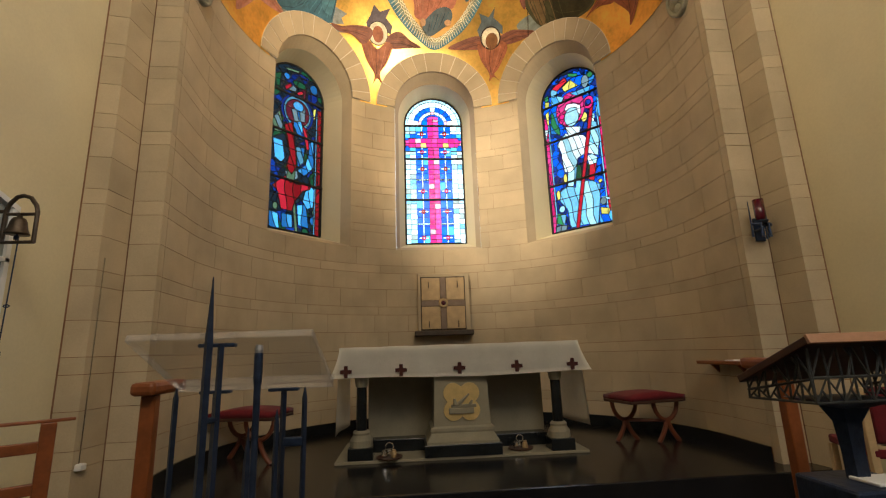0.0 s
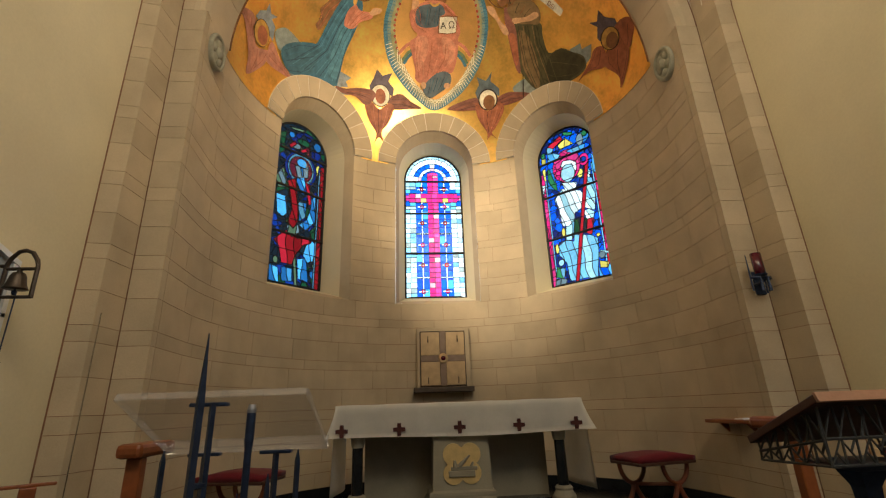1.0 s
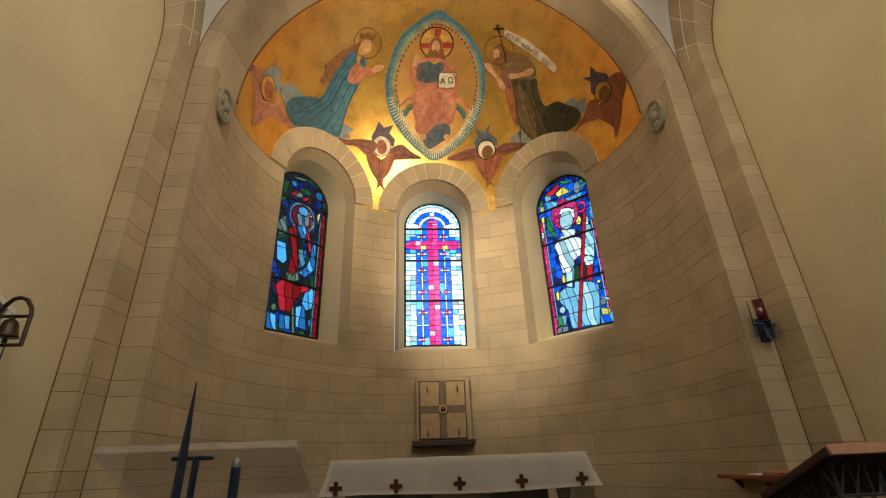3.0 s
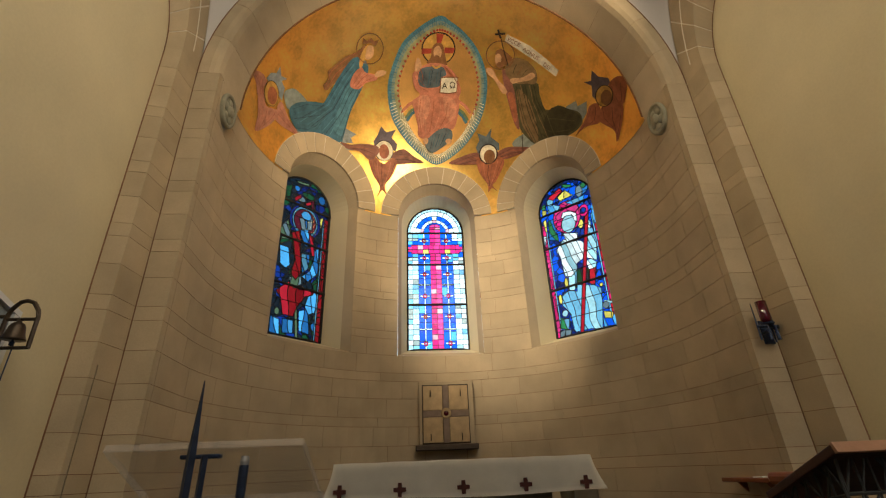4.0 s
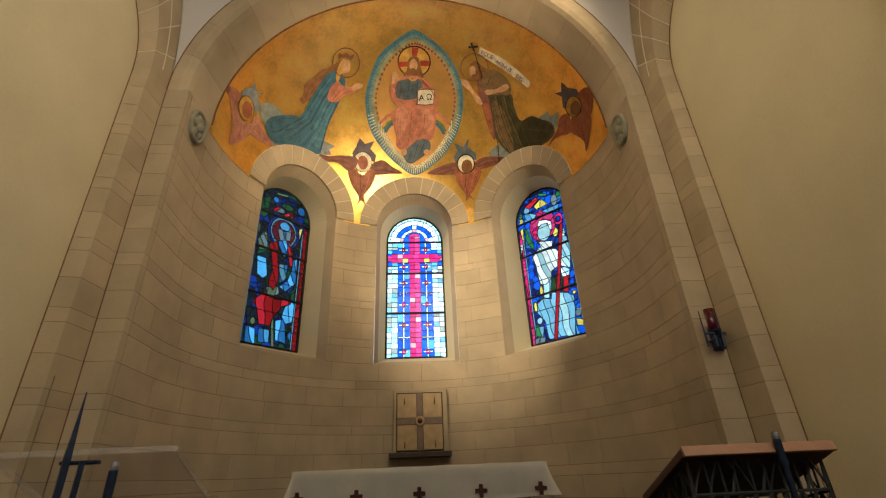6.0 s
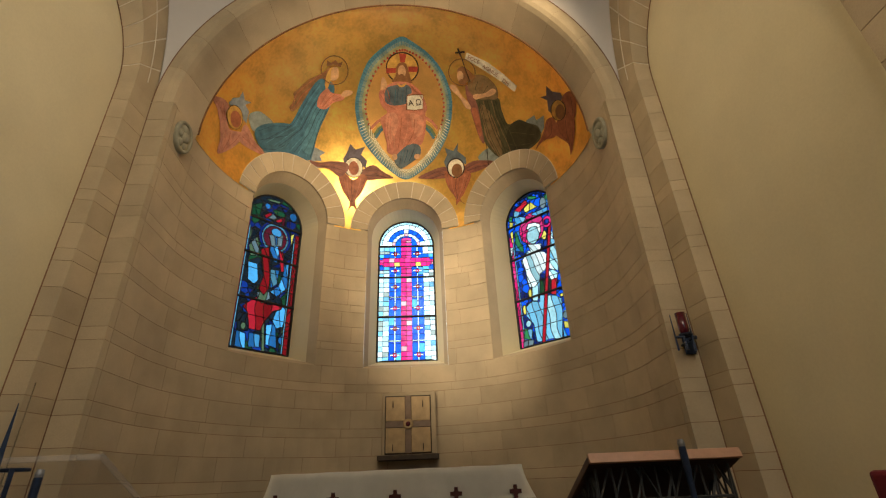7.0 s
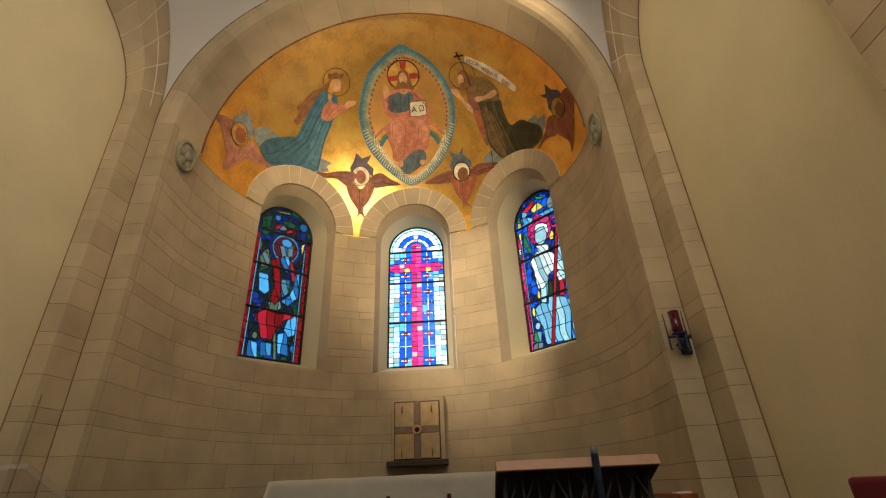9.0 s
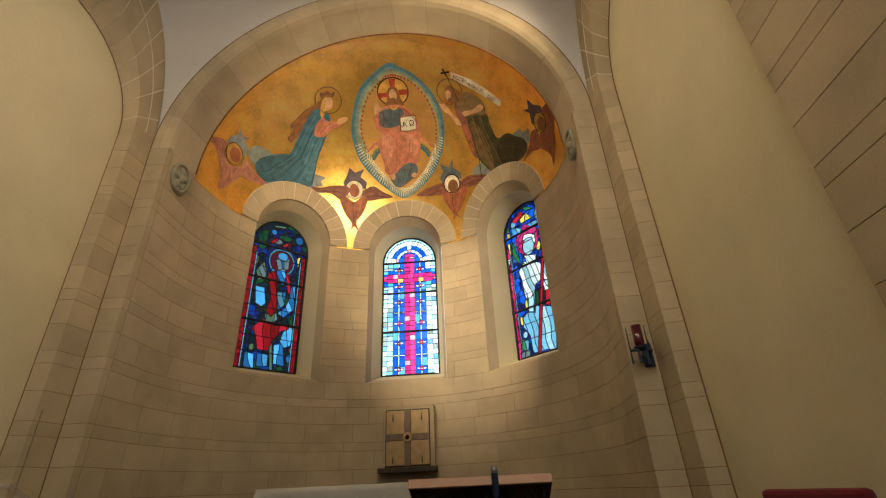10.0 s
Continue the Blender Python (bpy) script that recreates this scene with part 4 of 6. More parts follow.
blob(M, "mandorla", "azure", almond(0.0, 68), 0)
blob(M, "mandorla_band", "bluegreen", almond(0.34, 68), 0)
blob(M, "mandorla_band", "verdigris", almond(0.62, 68), 0)
blob(M, "mandorla_field", "gilt", almond(1.0, 68), 0)
for w0, w1, tones in ((0.10, 0.40, ("white", "lapislight")), (0.40, 0.60, ("white", "azure"))):
    for k, (a, b) in enumerate(zip(drawn(RIM, 1), drawn(CORE, 1))):
        low = a[1] < 0.12
        for half in (0.0, 0.5):
            nxt, nxt2 = drawn(RIM, 1)[(k + 1) % 68], drawn(CORE, 1)[(k + 1) % 68]
            p, q = Vector(a).lerp(Vector(nxt), half), Vector(b).lerp(Vector(nxt2), half)
            stripe(M, "ray", tones[0] if low else tones[1], [tuple(p.lerp(q, w0)), tuple(p.lerp(q, w1 if low or half else w1 - 0.1))], 0.009)
edge = drawn(CORE, 1)
for k, (a, b) in enumerate(zip(drawn(RIM, 1), edge)):
    p, q = Vector(a), Vector(b)
    if b[1] > -0.05:
        m = p.lerp(q, 0.93)
        disc(M, "bead", "red", m.x, m.y, 0.017, 0.019)
    else:
        for d in (2, -2):
            n1, n2 = Vector(drawn(RIM, 1)[(k + d) % 68]), Vector(edge[(k + d) % 68])
            stripe(M, "lattice_line", "white", [tuple(p.lerp(q, 0.62)), tuple(n1.lerp(n2, 0.98))], 0.009)

stripe(M, "rainbow_band", "rose", [(-0.28, 0.14), (-0.39, 0.09), (-0.50, -0.01)], 0.045)
stripe(M, "rainbow_band", "rose", [(0.33, 0.15), (0.45, 0.08), (0.54, -0.03)], 0.045)
stripe(M, "rainbow_band", "ochre", [(-0.29, 0.09), (-0.39, 0.03), (-0.48, -0.08)], 0.045)
stripe(M, "rainbow_band", "ochre", [(0.33, 0.09), (0.44, 0.01), (0.53, -0.10)], 0.045)
stripe(M, "rainbow_band", "leaf", [(-0.30, 0.04), (-0.38, -0.01), (-0.46, -0.12)], 0.045)
stripe(M, "rainbow_band", "leaf", [(0.33, 0.04), (0.43, -0.03), (0.50, -0.14)], 0.045)
stripe(M, "rainbow_band", "lapislight", [(-0.30, -0.01), (-0.37, -0.06), (-0.44, -0.16)], 0.045)
stripe(M, "rainbow_band", "lapislight", [(0.33, -0.00), (0.42, -0.08), (0.48, -0.18)], 0.045)
disc(M, "halo", "dark", 0.02, 0.88, 0.251, 0.232)
disc(M, "halo_field", "ochre", 0.02, 0.88, 0.231, 0.212)
blob(M, "halo_arm", "red", [(-0.02, 1.09), (0.09, 1.08), (0.06, 0.96), (-0.01, 0.96)], 0)
blob(M, "halo_arm", "red", [(-0.22, 0.88), (-0.23, 0.80), (-0.08, 0.81), (-0.07, 0.88)], 0)
blob(M, "halo_arm", "red", [(0.11, 0.90), (0.26, 0.90), (0.24, 0.82), (0.11, 0.82)], 0)
blob(M, "hair", "umber", [(-0.08, 0.87), (-0.03, 0.95), (0.07, 0.95), (0.11, 0.84), (0.14, 0.72), (0.14, 0.65), (-0.14, 0.67), (-0.09, 0.76)], 1)
disc(M, "face", "flesh", 0.01, 0.83, 0.061, 0.091)
disc(M, "beard", "umber", 0.00, 0.74, 0.050, 0.051)
blob(M, "robe", "rose", [(-0.17, 0.65), (-0.08, 0.68), (0.09, 0.67), (0.19, 0.62), (0.30, 0.51), (0.38, 0.30), (0.35, 0.19), (0.36, 0.04), (0.32, -0.19), (0.26, -0.28), (0.14, -0.27), (-0.07, -0.44), (-0.26, -0.39), (-0.27, -0.24), (-0.33, 0.01), (-0.36, 0.13), (-0.24, 0.23), (-0.34, 0.39), (-0.35, 0.53), (-0.25, 0.61)], 1)
blob(M, "tunic", "slate", [(-0.24, 0.58), (-0.09, 0.63), (0.09, 0.63), (0.15, 0.52), (0.07, 0.47), (0.05, 0.35), (-0.18, 0.33), (-0.27, 0.41)], 1)
blob(M, "mantle_fold", "rose", [(-0.33, 0.50), (-0.27, 0.38), (-0.10, 0.30), (0.06, 0.32), (0.07, 0.27), (-0.11, 0.23), (-0.26, 0.26), (-0.34, 0.37)], 1)
blob(M, "collar", "ochre", [(-0.07, 0.66), (-0.01, 0.63), (0.07, 0.66), (0.05, 0.62), (-0.01, 0.60), (-0.06, 0.63)], 1)
blob(M, "hem", "slate", [(-0.08, -0.39), (0.10, -0.26), (0.25, -0.29), (0.26, -0.43), (0.13, -0.54), (-0.05, -0.64), (-0.16, -0.52)], 1)
blob(M, "highlight", "blush", [(-0.26, 0.18), (-0.13, 0.22), (-0.07, 0.10), (-0.11, -0.07), (-0.20, -0.24), (-0.25, -0.25), (-0.27, -0.03)], 1)
blob(M, "highlight", "blush", [(0.12, 0.21), (0.27, 0.17), (0.33, 0.04), (0.29, -0.13), (0.21, -0.15), (0.14, -0.00)], 1)
blob(M, "raised_palm", "flesh", [(-0.32, 0.67), (-0.29, 0.75), (-0.26, 0.74), (-0.23, 0.68), (-0.23, 0.60), (-0.32, 0.56)], 1)
blob(M, "book_cover", "umber", [(0.07, 0.48), (0.20, 0.50), (0.33, 0.49), (0.32, 0.27), (0.19, 0.25), (0.05, 0.26)], 0)
blob(M, "book", "page", [(0.08, 0.47), (0.20, 0.48), (0.32, 0.48), (0.31, 0.28), (0.19, 0.26), (0.07, 0.27)], 0)
disc(M, "foot", "flesh", -0.15, -0.46, 0.040, 0.051)
disc(M, "foot", "flesh", 0.21, -0.46, 0.050, 0.041)
folds(M, ("russet", "rose", "blush", "rose"), [(-0.23, 0.17), (-0.26, -0.06), (-0.22, -0.36)], [(0.33, 0.10), (0.32, -0.10), (0.14, -0.26)], 12, 0.012)
folds(M, ("lapisdark", "slate", "lapis"), [(-0.18, 0.56), (-0.21, 0.36)], [(0.07, 0.60), (0.04, 0.37)], 7, 0.011)
folds(M, ("lapisdark", "lapis"), [(-0.04, -0.37), (-0.08, -0.58)], [(0.22, -0.32), (0.12, -0.51)], 6, 0.011)
folds(M, ("russet", "maroon"), [(-0.33, 0.49), (-0.26, 0.34), (-0.11, 0.27)], [(-0.25, 0.60), (-0.21, 0.52), (-0.20, 0.40)], 3, 0.01)
folds(M, ("russet", "maroon"), [(0.19, 0.60), (0.29, 0.47), (0.35, 0.28)], [(0.12, 0.64), (0.22, 0.53), (0.34, 0.48)], 3, 0.01)
blob(L, "rock", "stonegrey", [(-2.39, 0.30), (-2.23, 0.34), (-2.11, 0.26), (-2.00, 0.12), (-2.18, 0.12), (-2.34, 0.04), (-2.39, 0.15)], 1)
blob(L, "rock", "greyblue", [(-1.45, -0.24), (-1.24, -0.36), (-1.33, -0.41), (-1.30, -0.49), (-1.49, -0.48)], 0)
blob(L, "rock", "stonegrey", [(-2.29, -0.26), (-1.92, -0.33), (-1.53, -0.47), (-1.29, -0.59), (-1.50, -0.57), (-1.82, -0.44), (-2.11, -0.36)], 1)
blob(L, "hair", "umber", [(-1.07, 0.92), (-1.20, 0.82), (-1.38, 0.76), (-1.56, 0.63), (-1.65, 0.56), (-1.64, 0.45), (-1.73, 0.37), (-1.69, 0.29), (-1.56, 0.38), (-1.37, 0.56), (-1.16, 0.68), (-1.07, 0.73), (-1.03, 0.87)], 1)
folds(L, ("brown", "russet", "umber"), [(-1.13, 0.87), (-1.38, 0.74), (-1.62, 0.57), (-1.70, 0.37)], [(-1.08, 0.76), (-1.25, 0.66), (-1.46, 0.52), (-1.66, 0.32)], 7, 0.01)
blob(L, "robe", "lapislight", [(-1.15, 0.75), (-1.30, 0.70), (-1.53, 0.41), (-1.79, 0.08), (-2.12, 0.14), (-2.32, 0.06), (-2.32, -0.11), (-2.21, -0.28), (-1.92, -0.32), (-1.53, -0.47), (-1.45, -0.39), (-1.32, -0.04), (-1.14, 0.28), (-1.04, 0.49), (-1.03, 0.65)], 1)
blob(L, "robe_fall", "lapis", [(-1.76, 0.11), (-2.12, 0.14), (-2.32, 0.06), (-2.32, -0.11), (-2.21, -0.28), (-1.95, -0.32), (-1.81, -0.19), (-1.69, -0.02)], 1)
blob(L, "robe_light", "azure", [(-1.33, 0.38), (-1.20, 0.27), (-1.33, -0.01), (-1.47, -0.37), (-1.61, -0.25), (-1.50, 0.04)], 1)
folds(L, ("lapisdark", "azure", "lapis", "azure"), [(-1.24, 0.69), (-1.43, 0.48), (-1.70, 0.10), (-2.23, -0.13)], [(-1.17, 0.27), (-1.30, 0.05), (-1.38, -0.15), (-1.49, -0.43)], 13, 0.014)
folds(L, ("lapisdark", "lapislight"), [(-1.79, 0.07), (-2.03, 0.10), (-2.28, 0.04)], [(-1.81, -0.19), (-2.04, -0.27), (-2.25, -0.24)], 5, 0.013)
blob(L, "lock", "ochre", [(-1.13, 0.79), (-1.06, 0.90), (-0.97, 0.92), (-1.04, 0.84), (-1.07, 0.73), (-1.14, 0.58), (-1.16, 0.67)], 1)
blob(L, "face", "flesh", [(-1.03, 0.90), (-0.95, 0.90), (-0.94, 0.83), (-0.95, 0.77), (-1.00, 0.72), (-1.07, 0.74)], 1)
blob(L, "sleeve", "rose", [(-1.25, 0.52), (-1.13, 0.61), (-1.07, 0.54), (-0.91, 0.50), (-0.90, 0.43), (-1.06, 0.39), (-1.18, 0.30), (-1.31, 0.35)], 1)
folds(L, ("russet", "blush"), [(-1.12, 0.57), (-1.19, 0.48), (-1.27, 0.36)], [(-0.92, 0.48), (-1.06, 0.42), (-1.19, 0.32)], 5, 0.011)
blob(L, "joined_palms", "flesh", [(-0.90, 0.55), (-0.83, 0.57), (-0.75, 0.55), (-0.78, 0.50), (-0.88, 0.47), (-0.93, 0.49)], 1)
stripe(L, "halo", "umber", [(-1.00 + 0.201 * math.cos(2 * math.pi * k / 32), 0.87 + 0.212 * math.sin(2 * math.pi * k / 32)) for k in range(33)], 0.014)
blob(L, "crown", "umber", [(-1.11, 0.93), (-1.10, 1.02), (-1.05, 0.98), (-0.98, 1.02), (-0.94, 0.97), (-0.87, 0.99), (-0.91, 0.91), (-1.00, 0.95)], 0)
blob(RR, "rock", "stonegrey", [(1.23, -0.42), (1.42, -0.30), (1.58, -0.43), (2.13, -0.31), (1.76, -0.46), (1.41, -0.61), (1.23, -0.51)], 1)
blob(RR, "drapery_end", "stonegrey", [(2.01, 0.14), (2.16, 0.24), (2.20, 0.16), (2.34, 0.25), (2.36, 0.06), (2.26, -0.13), (2.09, -0.04)], 0)
blob(RR, "robe", "moss", [(1.17, 0.46), (1.51, 0.47), (1.58, 0.29), (1.70, 0.07), (1.88, 0.15), (2.06, 0.11), (2.25, 0.06), (2.30, -0.12), (2.09, -0.31), (1.76, -0.41), (1.57, -0.46), (1.32, -0.24), (1.26, 0.00), (1.18, 0.27)], 1)
blob(RR, "robe_shadow", "mossdark", [(1.74, 0.05), (1.90, 0.14), (2.23, 0.04), (2.27, -0.11), (2.07, -0.28), (1.80, -0.35), (1.69, -0.16)], 1)
blob(RR, "robe_light", "brown", [(1.22, 0.35), (1.38, 0.26), (1.53, -0.01), (1.62, -0.36), (1.55, -0.43), (1.35, -0.18), (1.28, 0.06)], 1)
blob(RR, "lining", "maroon", [(0.99, 0.65), (1.09, 0.53), (1.19, 0.32), (1.26, 0.00), (1.31, -0.24), (1.22, -0.15), (1.08, 0.23), (1.00, 0.49)], 1)
blob(RR, "lining", "russet", [(1.09, 0.27), (1.18, 0.27), (1.26, -0.06), (1.23, -0.13), (1.17, 0.00)], 1)
blob(RR, "upper_robe", "brown", [(1.11, 0.79), (1.30, 0.79), (1.49, 0.64), (1.51, 0.46), (1.36, 0.44), (1.20, 0.44), (1.05, 0.55), (1.03, 0.70)], 1)
folds(RR, ("mossdark", "moss", "brown", "mossdark"), [(1.21, 0.41), (1.27, 0.15), (1.37, -0.15), (1.55, -0.44)], [(1.51, 0.43), (1.59, 0.20), (1.73, -0.01), (1.90, -0.34)], 10, 0.013)
folds(RR, ("mossdark", "moss"), [(1.77, 0.02), (1.91, 0.05), (2.21, -0.00)], [(1.66, -0.30), (1.83, -0.37), (2.09, -0.28)], 5, 0.013)
folds(RR, ("umber", "mossdark"), [(1.11, 0.74), (1.08, 0.60)], [(1.44, 0.62), (1.35, 0.51)], 5, 0.01)
blob(RR, "arm", "flesh", [(0.73, 0.63), (0.80, 0.64), (0.85, 0.61), (0.93, 0.48), (1.04, 0.38), (1.08, 0.29), (1.00, 0.29), (0.88, 0.46), (0.77, 0.55)], 1)
blob(RR, "bent_arm", "flesh", [(1.12, 0.50), (1.30, 0.53), (1.43, 0.61), (1.49, 0.56), (1.40, 0.49), (1.26, 0.46), (1.15, 0.43)], 1)
blob(RR, "hair", "umber", [(0.86, 0.85), (0.94, 0.92), (1.03, 0.87), (1.13, 0.78), (1.04, 0.70), (0.95, 0.64), (0.93, 0.73)], 1)
disc(RR, "face", "flesh", 0.91, 0.77, 0.050, 0.081)
disc(RR, "beard", "umber", 0.94, 0.69, 0.051, 0.041)
stripe(RR, "halo", "umber", [(0.94 + 0.210 * math.cos(2 * math.pi * k / 32), 0.83 + 0.201 * math.sin(2 * math.pi * k / 32)) for k in range(33)], 0.014)
blob(RR, "scroll", "page", [(1.02, 1.13), (1.36, 1.00), (1.63, 0.83), (1.85, 0.67), (1.81, 0.58), (1.49, 0.77), (1.25, 0.90), (0.99, 1.04)], 0)
stripe(RR, "staff", "dark", [(0.91, 1.14), (0.98, 0.92), (1.07, 0.69)], 0.013)
stripe(RR, "staff_foot", "dark", [(1.35, -0.24), (1.40, -0.60)], 0.012)
stripe(RR, "staff_cross", "dark", [(0.84, 1.12), (0.99, 1.14)], 0.028)
stripe(RR, "staff_cross", "dark", [(0.88, 1.19), (0.93, 1.07)], 0.028)
blob(A, "crest", "violet", [(-0.97, -0.47), (-0.90, -0.37), (-0.84, -0.24), (-0.76, -0.33), (-0.61, -0.29), (-0.68, -0.41), (-0.59, -0.51), (-0.62, -0.63), (-0.79, -0.49), (-0.94, -0.60)], 0)
blob(A, "wing", "maroon", [(-0.69, -0.67), (-0.50, -0.58), (-0.34, -0.69), (-0.18, -0.79), (-0.36, -0.80), (-0.64, -0.81)], 1)
blob(A, "body", "russet", [(-1.06, -0.73), (-0.95, -0.70), (-0.83, -0.81), (-0.68, -0.72), (-0.60, -0.79), (-0.71, -1.02), (-0.82, -1.15), (-0.79, -1.34), (-0.87, -1.23), (-0.96, -1.32), (-0.91, -1.17), (-1.01, -0.97)], 1)
disc(A, "halo", "dark", -0.81, -0.61, 0.150, 0.161)
disc(A, "halo_field", "white", -0.81, -0.61, 0.140, 0.151)
disc(A, "face", "russet", -0.81, -0.62, 0.080, 0.110)
blob(A, "wing", "maroon", [(-1.50, -0.47), (-1.34, -0.51), (-1.16, -0.50), (-0.93, -0.53), (-0.89, -0.63), (-1.04, -0.75), (-1.20, -0.62), (-1.41, -0.57)], 1)
folds(A, ("wingdark", "russet"), [(-0.63, -0.67), (-0.44, -0.66), (-0.24, -0.77)], [(-0.64, -0.78), (-0.49, -0.78), (-0.33, -0.79)], 4, 0.009)
folds(A, ("wingdark", "russet"), [(-1.40, -0.52), (-1.16, -0.52), (-0.95, -0.55)], [(-1.29, -0.59), (-1.14, -0.63), (-1.00, -0.70)], 4, 0.009)
folds(A, ("maroon", "rose", "wingdark"), [(-1.00, -0.75), (-0.97, -0.97), (-0.90, -1.17)], [(-0.64, -0.80), (-0.72, -0.99), (-0.84, -1.17)], 6, 0.009)
blob(B, "crest", "slate", [(0.64, -0.54), (0.69, -0.43), (0.65, -0.32), (0.79, -0.37), (0.87, -0.24), (0.86, -0.37), (1.00, -0.47), (1.01, -0.58), (0.84, -0.51), (0.68, -0.65)], 0)
blob(B, "wing", "maroon", [(0.22, -0.80), (0.41, -0.69), (0.67, -0.62), (0.72, -0.78), (0.55, -0.81)], 1)
blob(B, "wing", "maroon", [(0.96, -0.64), (1.11, -0.53), (1.29, -0.51), (1.51, -0.53), (1.27, -0.66), (1.06, -0.72)], 1)
blob(B, "body", "russet", [(0.65, -0.71), (0.76, -0.72), (0.85, -0.81), (1.01, -0.67), (1.10, -0.77), (0.99, -1.05), (0.93, -1.14), (1.01, -1.23), (0.92, -1.18), (0.86, -1.25), (0.85, -1.13), (0.71, -0.94)], 1)
disc(B, "halo", "dark", 0.84, -0.64, 0.150, 0.160)
disc(B, "halo_field", "white", 0.84, -0.64, 0.130, 0.140)
disc(B, "face", "umber", 0.86, -0.68, 0.090, 0.110)
folds(B, ("wingdark", "russet"), [(0.29, -0.80), (0.49, -0.71), (0.67, -0.65)], [(0.45, -0.82), (0.58, -0.79), (0.69, -0.77)], 4, 0.009)
folds(B, ("wingdark", "russet"), [(0.99, -0.65), (1.21, -0.54), (1.46, -0.53)], [(1.06, -0.70), (1.21, -0.65), (1.31, -0.62)], 4, 0.009)
folds(B, ("maroon", "rose", "wingdark"), [(0.70, -0.74), (0.74, -0.94), (0.87, -1.15)], [(1.07, -0.74), (0.99, -0.98), (0.90, -1.15)], 6, 0.009)
blob(D, "crest", "greyblue", [(-2.71, 0.52), (-2.62, 0.59), (-2.51, 0.58), (-2.44, 0.67), (-2.43, 0.53), (-2.32, 0.48), (-2.43, 0.46), (-2.38, 0.35), (-2.45, 0.17), (-2.55, 0.33)], 0)
blob(D, "wing", "pinkwing", [(-3.01, 0.67), (-2.79, 0.60), (-2.71, 0.46), (-2.78, 0.38), (-2.79, 0.26), (-2.91, 0.27), (-2.93, 0.48)], 1)
blob(D, "wing", "pinkwing", [(-2.91, 0.28), (-2.79, 0.35), (-2.76, 0.12), (-2.55, 0.03), (-2.68, -0.15), (-3.05, -0.25), (-2.95, -0.00)], 1)
blob(D, "wing", "pinkwing", [(-2.57, 0.04), (-2.46, 0.16), (-2.35, -0.11), (-2.20, -0.34), (-2.28, -0.33), (-2.60, -0.12)], 1)
disc(D, "halo", "dark", -2.64, 0.29, 0.143, 0.194)
disc(D, "halo_field", "ochre", -2.64, 0.29, 0.133, 0.184)
disc(D, "face", "russet", -2.63, 0.26, 0.092, 0.133)
folds(D, ("russet", "rose"), [(-2.97, 0.63), (-2.87, 0.46), (-2.86, 0.27)], [(-2.74, 0.50), (-2.79, 0.41), (-2.80, 0.27)], 4, 0.009)
folds(D, ("russet", "rose"), [(-2.91, 0.15), (-2.93, -0.04), (-3.03, -0.24)], [(-2.60, 0.01), (-2.69, -0.08), (-2.90, -0.19)], 5, 0.009)
folds(D, ("russet", "rose"), [(-2.52, 0.08), (-2.39, -0.12), (-2.24, -0.33)], [(-2.58, -0.07), (-2.43, -0.19), (-2.28, -0.32)], 4, 0.009)
blob(E, "crest", "violet", [(2.25, 0.53), (2.37, 0.56), (2.36, 0.72), (2.48, 0.64), (2.65, 0.64), (2.72, 0.55), (2.59, 0.49), (2.53, 0.26), (2.42, 0.33), (2.39, 0.49)], 0)
blob(E, "wing", "russet", [(2.68, 0.56), (2.82, 0.69), (2.99, 0.66), (3.01, 0.41), (2.98, 0.27), (2.78, 0.29), (2.72, 0.44)], 1)
blob(E, "wing", "russet", [(2.69, 0.26), (2.98, 0.27), (3.01, -0.15), (2.97, -0.35), (2.89, -0.17), (2.61, -0.05), (2.56, 0.07)], 1)
blob(E, "wing", "russet", [(2.40, 0.18), (2.55, 0.22), (2.62, -0.05), (2.36, -0.15), (2.22, -0.31), (2.35, -0.03)], 1)
disc(E, "halo", "dark", 2.63, 0.36, 0.160, 0.170)
disc(E, "halo_field", "ochre", 2.63, 0.36, 0.140, 0.160)
disc(E, "face", "umber", 2.67, 0.34, 0.100, 0.120)
folds(E, ("wingdark", "russet"), [(2.73, 0.53), (2.81, 0.39), (2.90, 0.29)], [(2.96, 0.64), (2.99, 0.47), (2.98, 0.31)], 4, 0.009)
folds(E, ("wingdark", "russet"), [(2.62, 0.19), (2.68, 0.01), (2.89, -0.13)], [(2.96, 0.25), (2.98, 0.03), (2.97, -0.22)], 5, 0.009)
folds(E, ("wingdark", "russet"), [(2.43, 0.15), (2.38, -0.06), (2.26, -0.26)], [(2.55, 0.19), (2.58, -0.02), (2.40, -0.13)], 4, 0.009)


def lettering(text, at, towards, size, name, parent):
    """Painted letters set on the half dome, reading from one flat place towards another."""
    data = bpy.data.curves.new(name, "FONT")
    data.body, data.size, data.extrude, data.align_x, data.align_y = text, size, 0.0008, "CENTER", "CENTER"
    p, q = conch(*at, LAYER[parent] + 0.003), conch(*towards, LAYER[parent] + 0.003)
    nrm = (Vector((0, CY, SPRING)) - p).normalized()
    xa = (q - p).normalized()
    ya = nrm.cross(xa).normalized()
    xa = ya.cross(nrm).normalized()
    ob = new(name, data)
    ob.matrix_basis = Matrix.Translation(p) @ Matrix((xa, ya, nrm)).transposed().to_4x4()
    data.materials.append(PAINT["umber"] if parent is RR else PAINT["dark"])
    ob.parent = parent
    return ob


